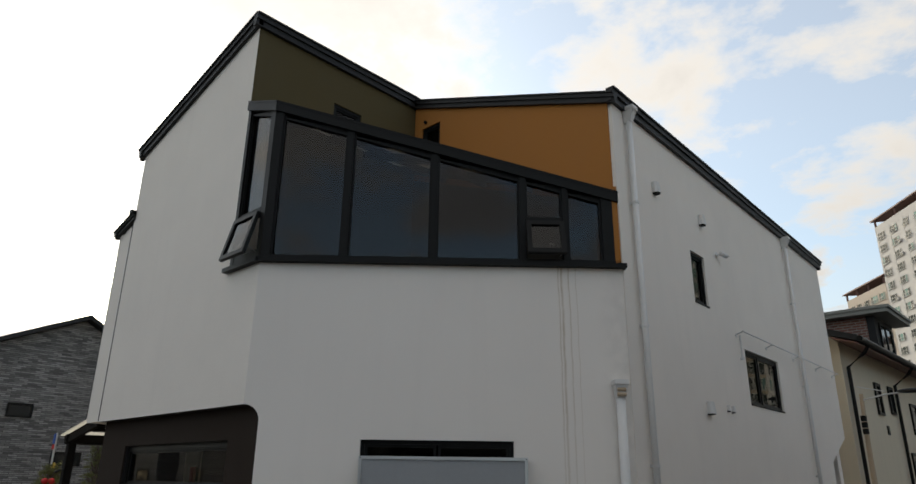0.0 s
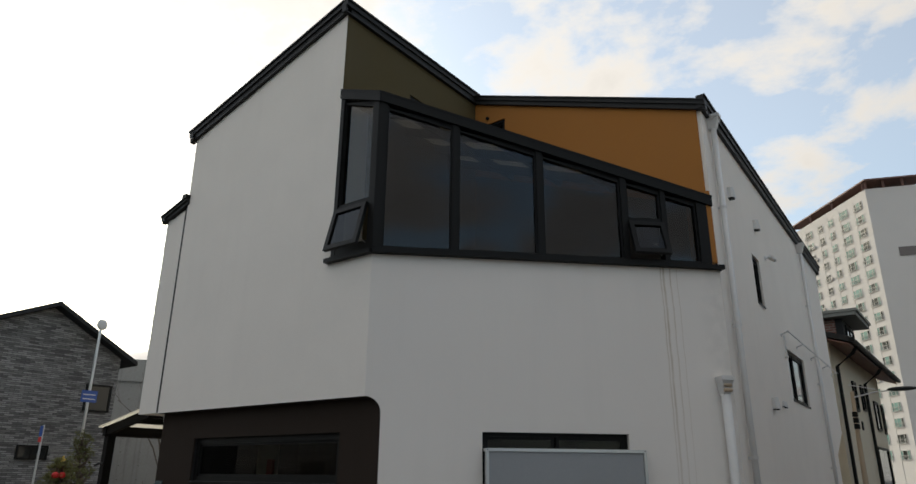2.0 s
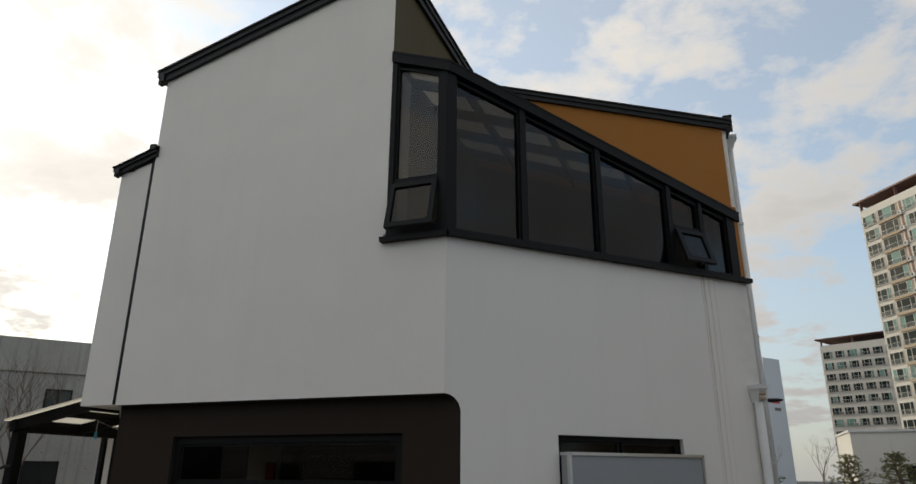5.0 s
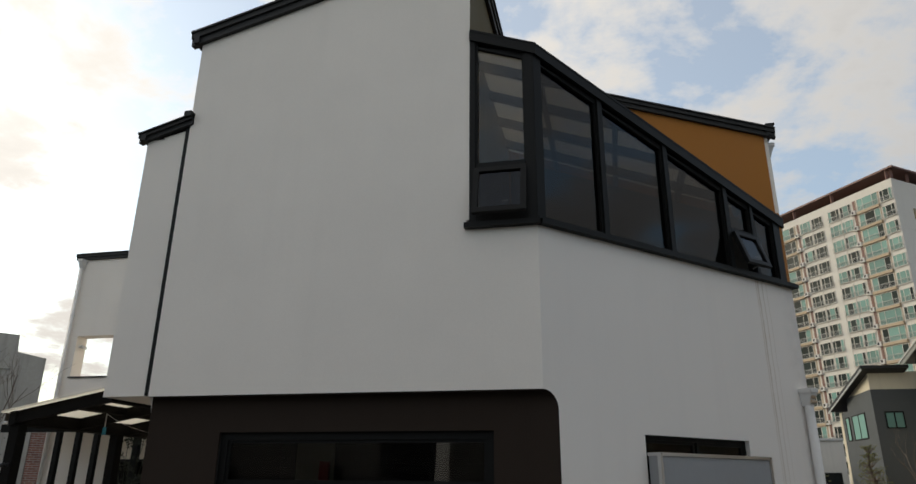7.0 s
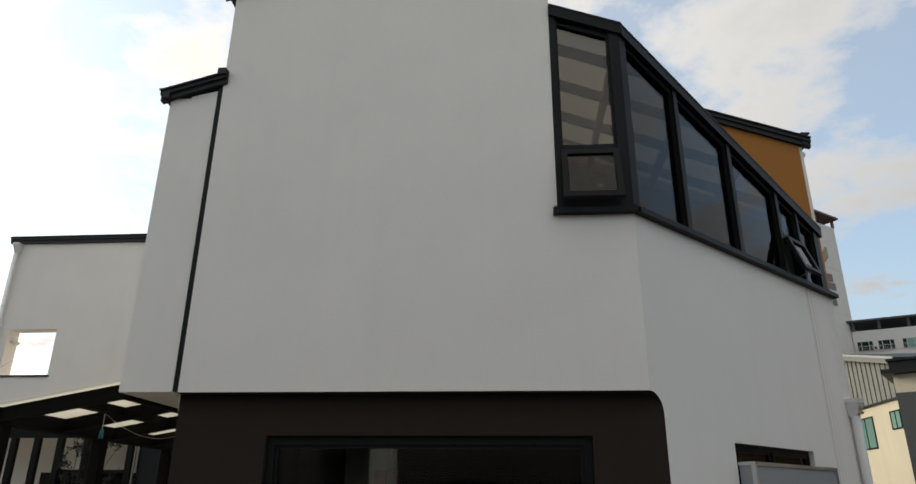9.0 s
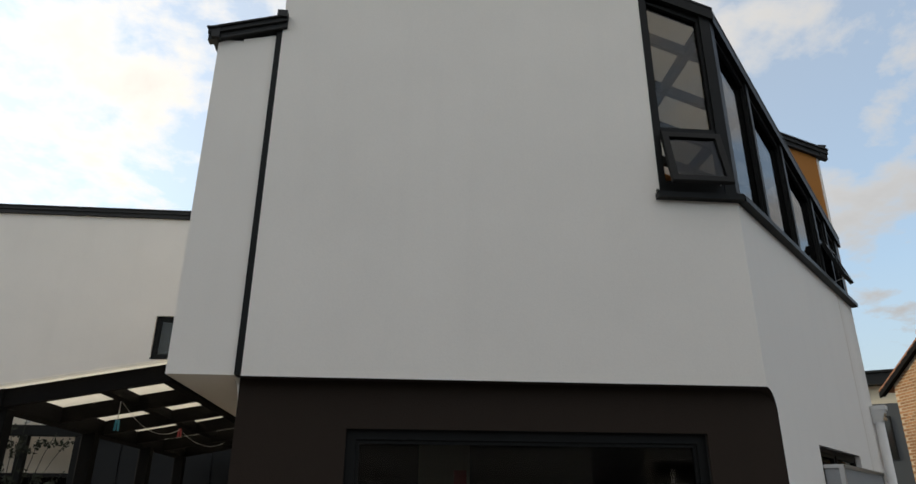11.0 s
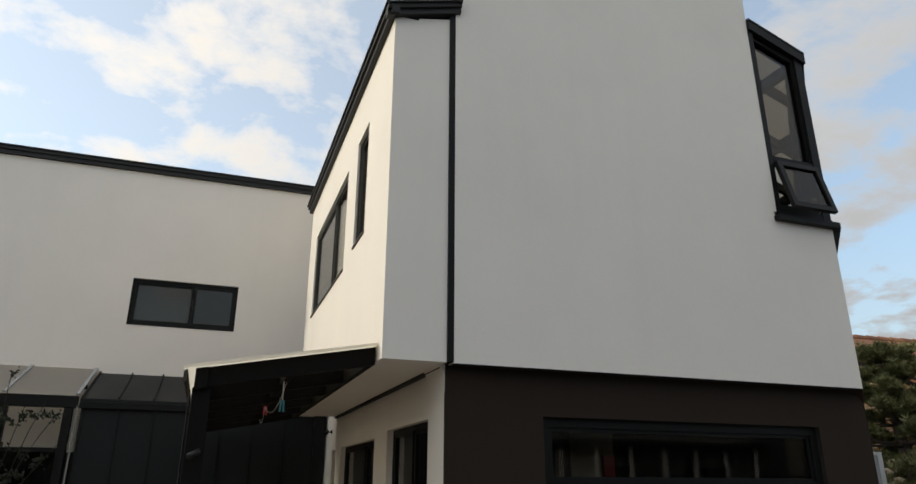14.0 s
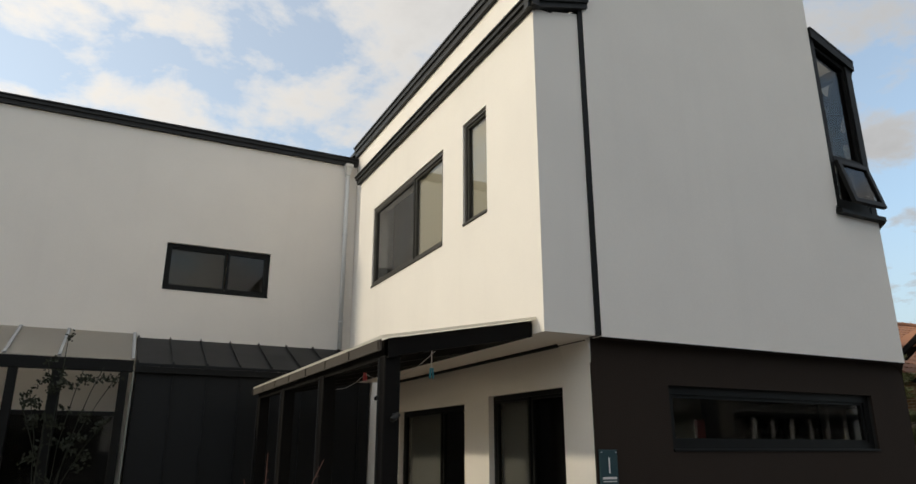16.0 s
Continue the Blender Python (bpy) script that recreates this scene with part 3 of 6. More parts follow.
def side_box():
    """The narrow upper volume that juts over the courtyard doors."""
    bm = bmesh.new()
    D.slab(bm, [(4.40, 2.45), (9.10, 2.45), (9.10, 5.36), (4.40, 5.36)], [(6.26, 8.48, 3.64, 4.74), (5.28, 5.78, 3.71, 4.81)], d0=-0.21)
    front = Plane(0, 4.40, 1, 0)
    front.slab(bm, [(-11.28, 2.45), (-11.005, 2.45), (-11.005, 5.44), (-11.28, 5.38)], d0=-0.18)
    box(bm, -11.28, -10.985, 8.93, 9.10, 2.46, 5.36)
    part("bay_wall", bm, WHITE, house, "white stucco upper bay over the courtyard doors")
    bm = bmesh.new()
    box(bm, -11.28, -10.985, 4.58, 8.93, 2.45, 2.60)
    part("bay_soffit", bm, WHITE, house)
    bm = bmesh.new()
    box(bm, -11.005, -10.955, 4.383, 4.55, 2.452, 5.50)
    box(bm, -11.02, -10.982, 4.52, 9.0, 2.425, 2.452)
    part("joint_strip", bm, FRAME, house, "black recessed expansion joint")
    # near-black board added as painted room shade before the white wall
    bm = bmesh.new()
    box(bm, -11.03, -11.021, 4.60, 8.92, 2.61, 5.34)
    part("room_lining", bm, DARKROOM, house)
    bm = bmesh.new()
    hexa(bm, [(-11.55, 4.36, 5.40), (-10.98, 4.36, 5.56), (-10.98, 4.36, 5.59), (-11.55, 4.36, 5.43),
              (-11.55, 9.14, 5.40), (-10.98, 9.14, 5.56), (-10.98, 9.14, 5.59), (-11.55, 9.14, 5.43)])
    part("bay_roof", bm, METAL, house)
    fascia("bay_fascia", (-11.57, 4.40, 5.315), (-10.915, 4.40, 5.50), (0, -1, 0), house, 0.11)
    fascia("bay_fascia", (-11.49, 4.32, 5.335), (-11.49, 9.16, 5.335), (-1, 0, 0), house, 0.11)
    bm = bmesh.new()
    box(bm, -11.0, -10.915, 4.30, 4.40, 5.58, 5.645)
    part("flashing", bm, METAL, house)
    for k in range(11):
        bm = bmesh.new()
        y = 4.75 + 0.41 * k
        hexa(bm, [(-11.57, y, 5.44), (-11.57, y + 0.015, 5.44), (-11.40, y + 0.015, 5.46), (-11.40, y, 5.46),
                  (-11.575, y, 5.466), (-11.575, y + 0.015, 5.466), (-11.40, y + 0.015, 5.485), (-11.40, y, 5.485)])
        part("roof_seam", bm, METAL, house)


def glazed_corner():
    """The conservatory glazing: head, posts, panes, two top-hung sashes that stand open, and its sloping roof."""
    head = lambda x: 6.28 - 0.385 * (x + 7.70)   # noqa: E731
    hb = lambda s: head(-7.02 + s * 0.70711)     # noqa: E731
    bm = bmesh.new()
    A.slope_box(bm, -7.69, -6.985, -0.16, 0.03, head(-7.69) - 0.12, head(-7.69), head(-6.985) - 0.12, head(-6.985))
    B.slope_box(bm, 0.0, 4.06, -0.16, 0.03, hb(0) - 0.12, hb(0), hb(4.06) - 0.12, hb(4.06))
    A.slope_box(bm, -7.685, -6.985, -0.16, 0.034, head(-7.685) - 0.012, head(-7.685) + 0.014, head(-6.985) - 0.012, head(-6.985) + 0.014)
    B.slope_box(bm, 0.0, 4.062, -0.16, 0.034, hb(0) - 0.012, hb(0) + 0.014, hb(4.062) - 0.012, hb(4.062) + 0.014)
    bay = part("glazed_bay", bm, FRAME, house, "black aluminium framed glazing round the cut corner")
    bm = bmesh.new()
    A.box(bm, -7.73, -6.99, -0.16, 0.075, 3.985, 4.035)
    B.box(bm, 0.0, 4.10, -0.16, 0.075, 3.985, 4.035)
    A.box(bm, -7.72, -7.0, -0.16, 0.0, 4.035, 4.085)
    B.box(bm, 0.0, 4.05, -0.16, 0.0, 4.035, 4.085)
    part("sill", bm, FRAME, bay, "projecting black metal sill")
    low = 4.06

    def post(pl, s0, s1, f, d0=-0.12, d1=0.005):
        bm = bmesh.new()
        pl.slope_box(bm, s0, s1, d0, d1, low, f(s0) - 0.10, low, f(s1) - 0.10)
        part("post", bm, FRAME, bay)

    post(A, -7.69, -7.63, head)
    post(A, -7.115, -7.02, head)
    for a, b in ((0.0, 0.10), (0.885, 0.955), (1.89, 1.96), (2.915, 2.985), (3.41, 3.465), (3.86, 3.99)):
        post(B, a, b, hb)

    def pane(pl, s0, s1, z0, f, mat=None):
        bm = bmesh.new()
        pl.slope_box(bm, s0, s1, -0.065, -0.055, z0, f(s0) - 0.16, z0, f(s1) - 0.11)
        part("pane", bm, mat or GLASS, bay).visible_shadow = False
        bm = bmesh.new()
        w = 0.022
        pl.slope_box(bm, s0, s0 + w, -0.05, -0.02, z0, f(s0) - 0.11, z0, f(s0 + w) - 0.11)
        pl.slope_box(bm, s1 - w, s1, -0.05, -0.02, z0, f(s1 - w) - 0.11, z0, f(s1) - 0.11)
        pl.slope_box(bm, s0 + w, s1 - w, -0.05, -0.02, z0, z0 + w, z0, z0 + w)
        pl.slope_box(bm, s0 + w, s1 - w, -0.05, -0.02, f(s0 + w) - 0.16 - w, f(s0 + w) - 0.16, f(s1 - w) - 0.16 - w, f(s1 - w) - 0.11)
        part("glazing_bead", bm, FRAME, bay)

    for a, b in ((0.10, 0.885), (0.955, 1.89), (1.96, 2.915), (3.465, 3.86)):
        pane(B, a, b, low, hb, FILMGLASS)
    pane(A, -7.63, -7.115, 4.68, head)
    pane(B, 2.985, 3.41, 4.58, hb, FILMGLASS)

    def top_hung(pl, s0, s1, z0, z1, swing):
        bm = bmesh.new()
        pl.box(bm, s0, s1, -0.10, 0.004, z1, z1 + 0.05)
        part("transom", bm, FRAME, bay)
        hinge = pl.at((s0 + s1) / 2, 0.005, z1 - 0.01)
        turn = Matrix.Translation(hinge) @ Matrix((pl.u, pl.n, UP)).transposed().to_4x4() @ Matrix.Rotation(radians(swing), 4, "X")
        half, tall, w = (s1 - s0) / 2 + 0.015, z1 - z0, 0.055
        bm = bmesh.new()
        for x0, x1, a, b in ((-half, half, -w, 0), (-half, half, -tall, -tall + w), (-half, -half + w, -tall + w, -w), (half - w, half, -tall + w, -w)):
            box(bm, x0, x1, 0.0, 0.045, a, b)
        bm.transform(turn)
        part("sash", bm, FRAME, bay, "top-hung black sash standing open")
        bm = bmesh.new()
        box(bm, -half + w, half - w, 0.018, 0.024, -tall + w, -w)
        bm.transform(turn)
        part("sash_pane", bm, SASHGLASS, bay).visible_shadow = False
        bm = bmesh.new()
        box(bm, 0.03, 0.085, 0.008, 0.017, -tall + w + 0.07, -tall + w + 0.09)
        bm.transform(turn)
        part("sash_sticker", bm, PIPE, bay, "small white sticker")
        foot = turn @ Vector((half - 0.03, 0.0, -tall + 0.10))
        bm = bmesh.new()
        tube(bm, [pl.at(s1 - 0.02, -0.04, z0 + 0.06), foot], 0.006, 6)
        part("stay", bm, STEEL, bay)

    bm = bmesh.new()
    A.box(bm, -7.63, -7.115, -0.12, -0.002, 4.086, 4.17)
    part("bottom_rail", bm, FRAME, bay)
    top_hung(A, -7.62, -7.125, 4.075, 4.62, 14)
    top_hung(B, 2.995, 3.40, 4.08, 4.53, 19)

    # sloping roof: rafters down the slope, purlins across, milky sheets on top
    bm = bmesh.new()
    x0, x1 = RIDGE_X + 0.01, -4.3
    cover = [(x0, 4.42), (-7.06, 4.42), (-4.20, 7.28), (x0, 7.28)]
    lo, hi = [bm.verts.new((x, y, head(x) + 0.0)) for x, y in cover], [bm.verts.new((x, y, head(x) + 0.015)) for x, y in cover]
    bm.faces.new(lo), bm.faces.new(hi)
    for i in range(4):
        bm.faces.new((lo[i], lo[(i + 1) % 4], hi[(i + 1) % 4], hi[i]))
    part("bay_roof_sheet", bm, POLY_GREY, house, "milky polycarbonate roof over the glazed corner")
    for y in (4.95, 5.60, 6.25, 6.90):
        xe = y - 11.48
        bm = bmesh.new()
        hexa(bm, [(x0, y - 0.03, head(x0) - 0.12), (xe, y - 0.03, head(xe) - 0.12), (xe, y + 0.022, head(xe) - 0.12), (x0, y + 0.022, head(x0) - 0.12),
                  (x0, y - 0.03, head(x0) - 0.003), (xe, y - 0.03, head(xe) - 0.003), (xe, y + 0.022, head(xe) - 0.003), (x0, y + 0.022, head(x0) - 0.003)])
        part("rafter", bm, METAL, house)
    for x in (-7.0, -6.2, -5.4, -4.7):
        bm = bmesh.new()
        y0 = x + 11.5
        hexa(bm, [(x - 0.03, y0, head(x) - 0.11), (x + 0.03, y0, head(x) - 0.13), (x + 0.03, 7.29, head(x) - 0.13), (x - 0.03, 7.29, head(x) - 0.11),
                  (x - 0.03, y0, head(x) + 0.002), (x + 0.03, y0, head(x) - 0.02), (x + 0.03, 7.29, head(x) - 0.02), (x - 0.03, 7.29, head(x) + 0.002)])
        part("purlin", bm, METAL, house)
    # floor coloured near-black in place of the room's own shade
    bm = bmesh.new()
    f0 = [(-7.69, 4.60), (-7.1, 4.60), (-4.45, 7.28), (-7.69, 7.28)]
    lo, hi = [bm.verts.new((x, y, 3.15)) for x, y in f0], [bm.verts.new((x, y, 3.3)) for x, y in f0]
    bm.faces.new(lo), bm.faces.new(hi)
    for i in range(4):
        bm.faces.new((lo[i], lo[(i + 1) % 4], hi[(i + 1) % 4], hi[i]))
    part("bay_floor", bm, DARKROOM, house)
    # dark sheet added over the ochre wall to paint the room's shade
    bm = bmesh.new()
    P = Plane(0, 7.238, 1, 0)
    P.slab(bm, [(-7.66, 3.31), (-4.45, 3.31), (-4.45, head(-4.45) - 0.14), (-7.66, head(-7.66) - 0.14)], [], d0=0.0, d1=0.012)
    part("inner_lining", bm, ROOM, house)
    bm = bmesh.new()
    P = Plane(RIDGE_X, 0, 0, 1)
    P.slab(bm, [(4.505, 4.1), (4.85, 4.1), (4.85, head(RIDGE_X) - 0.13), (4.505, head(RIDGE_X) - 0.13)], [], d0=0.002, d1=0.014)
    part("inner_reveal", bm, PLASTER, house, "pale plastered window reveal")


def house_windows():
    window(BROWNP, -10.19, -7.485, 1.57, 2.10, house, inset=0.05, bar=0.07, glass=MIDGLASS, label="long low window in a thick black frame")
    window(B, 1.23, 2.81, 0.95, 2.105, house, splits=(2.02,), inset=0.05, screens=(1,), label="dark sliding window behind a screen panel")
    window(C, 9.28, 9.75, 4.02, 4.745, house, inset=0.03, label="small dark framed window")
    window(C, 10.98, 12.51, 2.815, 3.625, house, splits=(11.6,), inset=0.03, screens=(1,), label="dark sliding window")
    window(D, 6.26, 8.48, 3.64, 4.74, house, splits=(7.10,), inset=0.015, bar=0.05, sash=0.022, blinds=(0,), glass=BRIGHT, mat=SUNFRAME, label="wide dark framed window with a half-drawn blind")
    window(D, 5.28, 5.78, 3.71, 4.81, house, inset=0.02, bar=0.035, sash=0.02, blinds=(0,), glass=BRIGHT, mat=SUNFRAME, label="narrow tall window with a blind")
    window(W, 10.38, 10.64, 3.52, 4.59, house, inset=-0.006, sill=False, label="slit window")
    window(W, 4.92, 6.225, 0.06, 2.09, house, splits=(5.56,), inset=0.06, sill=False, glass=BRIGHT, screens=(1,), label="black framed sliding courtyard door")
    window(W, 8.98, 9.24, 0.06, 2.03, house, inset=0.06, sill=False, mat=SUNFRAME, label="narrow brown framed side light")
    window(W, 6.76, 8.62, 0.06, 2.045, house, splits=(7.47,), inset=0.06, sill=False, glass=BRIGHT, screens=(1,), label="black framed sliding courtyard door")
    window(Plane(RIDGE_X, 0, 0, 1), 5.66, 6.16, 6.30, 6.84, house, inset=0.02, label="small window in the olive wall")
    window(Plane(0, 7.245, 1, 0), -7.52, -7.12, 6.45, 6.98, house, inset=0.02, label="small window in the ochre wall")


def downpipe(name_label, pl, s, z_top, z_low=0.1, r=0.036, big=False, parent=None):
    t = empty("downpipe", name_label, "pipe", "rainwater pipes")
    w = 0.075 if big else 0.065
    bm = bmesh.new()
    pl.box(bm, s - w, s + w, 0.0, 0.16, z_top - 0.05, z_top)
    pl.box(bm, s - w * 0.86, s + w * 0.86, 0.0, 0.145, z_top - 0.075, z_top - 0.05)
    a = pl.at
    for (w0, d0, h0), (w1, d1, h1) in (((w * 0.82, 0.14, z_top - 0.075), (w * 0.70, 0.12, z_top - 0.13)), ((w * 0.70, 0.12, z_top - 0.13), (w * 0.5, 0.10, z_top - 0.20))):
        hexa(bm, [a(s - w1, 0.005, h1), a(s + w1, 0.005, h1), a(s + w1, d1, h1), a(s - w1, d1, h1), a(s - w0, 0.005, h0), a(s + w0, 0.005, h0), a(s + w0, d0, h0), a(s - w0, d0, h0)])
    part("hopper", bm, PIPE, t, "white stepped rainwater hopper")
    for z in (z_top - 0.098, z_top - 0.152) if big else ():
        bm = bmesh.new()
        tube(bm, [pl.at(s - w * 0.6, 0.125, z), pl.at(s + w * 0.6, 0.125, z)], 0.02, 8)
        part("moulding", bm, TANBAND, t, "weathered rounded moulding")
    bm = bmesh.new()
    tube(bm, [pl.at(s, 0.062, z_top - 0.19), pl.at(s, 0.062, z_low)], r, 10)
    smooth(part("pipe", bm, PIPE, t))
    z = z_top - 1.3
    while z > z_low + 0.2:
        bm = bmesh.new()
        tube(bm, [pl.at(s, 0.062, z), pl.at(s, 0.062, z + 0.03)], r + 0.008, 10)
        pl.box(bm, s - 0.012, s + 0.012, 0.0, 0.03, z, z + 0.03)
        part("bracket", bm, PIPE, t)
        z -= 1.5
    return t


def wall_vent(pl, s, z, size=1.0):
    t = empty("wall_vent", "white hooded vent cap on the side wall", "vent", "wall vents")
    bm = bmesh.new()
    w, h, d = 0.055 * size, 0.15 * size, 0.085 * size
    prof = [(-w, 0), (-w, d * 0.6), (-w * 0.6, d), (w * 0.6, d), (w, d * 0.6), (w, 0)]
    lo, hi = [bm.verts.new(pl.at(s + q, e, z - h / 2)) for q, e in prof], [bm.verts.new(pl.at(s + q, e * 0.8, z + h / 2)) for q, e in prof]
    bm.faces.new(hi)
    for i in range(6):
        bm.faces.new((lo[i], lo[(i + 1) % 6], hi[(i + 1) % 6], hi[i]))
    part("hood", bm, PIPE, t)
    bm = bmesh.new()
    pl.box(bm, s - w * 0.8, s + w * 0.8, 0.0, d * 0.8, z - h / 2 - 0.012, z - h / 2 + 0.01)
    part("grille", bm, FRAME, t)


def security_camera(pl, s, z, side=1, reach=0.14, k=1.0, mat=None, label="small white security camera on a bracket"):
    mat = mat or PIPE
    t = empty("security_camera", label, "camera", "security cameras")
    bm = bmesh.new()
    tube(bm, [pl.at(s, 0, z), pl.at(s, 0.015, z)], 0.035 * k, 10)
    tube(bm, [pl.at(s, 0.01, z), pl.at(s, reach * 0.6, z - 0.01)], 0.012 * k, 6)
    part("bracket", bm, mat, t)
    bm = bmesh.new()
    tube(bm, [pl.at(s - side * k * 0.02, reach * 0.5, z + 0.005), pl.at(s + side * k * 0.09, reach * 0.9, z - 0.03)], 0.034 * k, 10)
    smooth(part("body", bm, mat, t))
    bm = bmesh.new()
    tube(bm, [pl.at(s + side * k * 0.088, reach * 0.9, z - 0.029), pl.at(s + side * k * 0.096, reach * 0.92, z - 0.032)], 0.026 * k, 10)
    part("lens", bm, FRAME, t)


def window_screen():
    """The framed grey panel that stands before the ground window of the cut corner."""
    t = empty("window_screen", "grey frosted screen panel in a pale metal frame before the window", "screen")
    s0, s1, z0, z1, d = 1.24, 2.93, 0.85, 1.94, 0.14
    for a, b, c, e in ((s0, s1, z1 - 0.03, z1), (s0, s1, z0, z0 + 0.03), (s0, s0 + 0.03, z0 + 0.03, z1 - 0.03), (s1 - 0.03, s1, z0 + 0.03, z1 - 0.03)):
        bm = bmesh.new()
        B.box(bm, a, b, d - 0.02, d + 0.02, c, e)
        part("rail", bm, STEEL, t)
    for s in (s0, s1 - 0.03):
        bm = bmesh.new()
        B.box(bm, s, s + 0.03, 0.0, d - 0.02, z1 - 0.03, z1)
        part("arm", bm, STEEL, t)
        bm = bmesh.new()
        B.box(bm, s, s + 0.03, 0.0, d - 0.02, z0, z0 + 0.03)
        part("arm", bm, STEEL, t)
        bm = bmesh.new()
        B.box(bm, s + 0.012, s + 0.018, 0.004, d - 0.02, z0 + 0.03, z1 - 0.03)
        part("end_panel", bm, FROST, t)
    bm = bmesh.new()
    B.box(bm, s0 + 0.03, s1 - 0.03, d - 0.004, d + 0.004, z0 + 0.03, z1 - 0.03)
    part("panel", bm, FROST, t)
    for s in (s0 + 0.015, s1 - 0.015):
        bm = bmesh.new()
        tube(bm, [B.at(s, d + 0.019, z1 - 0.015), B.at(s, d + 0.024, z1 - 0.015)], 0.006, 8)
        part("screw", bm, FRAME, t)


def laundry_rail():
    t = empty("laundry_rail", "thin white drying rail along the side wall", "rail")
    bm = bmesh.new()
    tube(bm, [C.at(10.64, 0.11, 3.83), C.at(16.05, 0.11, 3.83)], 0.011, 6)
    part("rail", bm, PIPE, t)
    for s in (10.68, 12.0, 13.4, 14.8, 15.95):
        bm = bmesh.new()
        tube(bm, [C.at(s, 0.0, 3.79), C.at(s, 0.11, 3.83)], 0.011, 6)
        tube(bm, [C.at(s, 0.0, 3.78), C.at(s, 0.012, 3.78)], 0.03, 8)
        part("bracket", bm, PIPE, t)
    bm = bmesh.new()
    tube(bm, [C.at(10.76, 0.03, 3.79), C.at(10.76, 0.03, 3.45)], 0.014, 6)
    tube(bm, [C.at(10.76, 0.0, 3.45), C.at(10.76, 0.05, 3.45)], 0.022, 8)
    part("hook", bm, PIPE, t)


def name_plaque():
    t = empty("wall_plaque", "dark teal plaque with pale lettering on the brown wall", "plaque")
    bm = bmesh.new()
    x0, x1, z0, z1, y = -10.965, -10.795, 1.27, 1.575, 4.50
    box(bm, x0, x1, y - 0.018, y, z0, z1)
    part("plate", bevelled(bm, 0.004), material("teal_enamel", (0.020, 0.052, 0.060), 0.4, vary=0.1), t)
    ink = PIPE
    for a, b, c, e in ((-10.885, -10.872, 1.40, 1.515), (-10.945, -10.815, 1.355, 1.372), (-10.945, -10.815, 1.335, 1.343), (-10.88, -10.815, 1.305, 1.313)):
        bm = bmesh.new()
        box(bm, a, b, y - 0.021, y - 0.018, c, e)
        part("lettering", bm, ink, t)
    for x in (x0 + 0.015, x1 - 0.015):
        bm = bmesh.new()
        tube(bm, [(x, y - 0.022, z1 - 0.02), (x, y - 0.018, z1 - 0.02)], 0.005, 8)
        part("screw", bm, STEEL, t)


house_walls()
house_roof()
side_box()
glazed_corner()
house_windows()
downpipe("white rainwater pipe with a hopper under the eave", C, 7.59, 6.17)
downpipe("white rainwater pipe with a hopper under the eave", C, 13.75, 6.14, r=0.032)
downpipe("wide white rainwater pipe with a stepped hopper on the cut corner", B, 3.93, 2.735, big=True, r=0.05)
wall_vent(C, 8.28, 5.32)
wall_vent(C, 9.75, 5.31)
wall_vent(C, 9.35, 2.63)
wall_vent(C, 10.01, 2.68, 0.5)
wall_vent(C, 10.18, 2.68, 0.5)
security_camera(C, 10.25, 4.92)
window_screen()
laundry_rail()
name_plaque()

# ---- the wing ----
wing = empty("house_wing", "white stucco rear wing of the house with dark fascia", "house")
bm = bmesh.new()
N.slab(bm, [(-18.07, 0.0), (-10.985, 0.0), (-10.985, 6.42), (-18.07, 6.42)], [(-13.93, -12.37, 3.89, 4.61), (-17.77, -16.80, 3.75, 4.63)], d0=-0.3)
part("front_wall", bm, WHITE, wing, "white stucco wall with a see-through opening at its end")
bm = bmesh.new()
box(bm, -18.05, -10.98, 11.24, 16.0, 2.8, 3.0)
part("terrace_floor", bm, PAVING, wing)
bm = bmesh.new()
box(bm, -16.3, -10.99, 11.235, 16.0, 6.30, 6.40)
part("roof", bm, METAL, wing)
fascia("roof_fascia", (-18.15, 10.93, 6.38), (-10.99, 10.93, 6.38), (0, -1, 0), wing, 0.14)
bm = bmesh.new()
box(bm, -17.80, -16.77, 10.90, 11.23, 3.72, 3.748)
part("opening_sill", bm, METAL, wing)
window(N, -13.93, -12.37, 3.89, 4.61, wing, splits=(-13.03,), inset=0.05, bar=0.055, glass=MIDGLASS, screens=(0,), label="dark framed sliding window")
downpipe("white rainwater pipe in the inner corner", N, -11.17, 6.37, 3.14)
downpipe("white rainwater pipe at the end of the wing", N, -17.95, 6.37, 0.1)
security_camera(Plane(-17.77, 0, 0, 1), 11.05, 4.42, 1, 0.1)

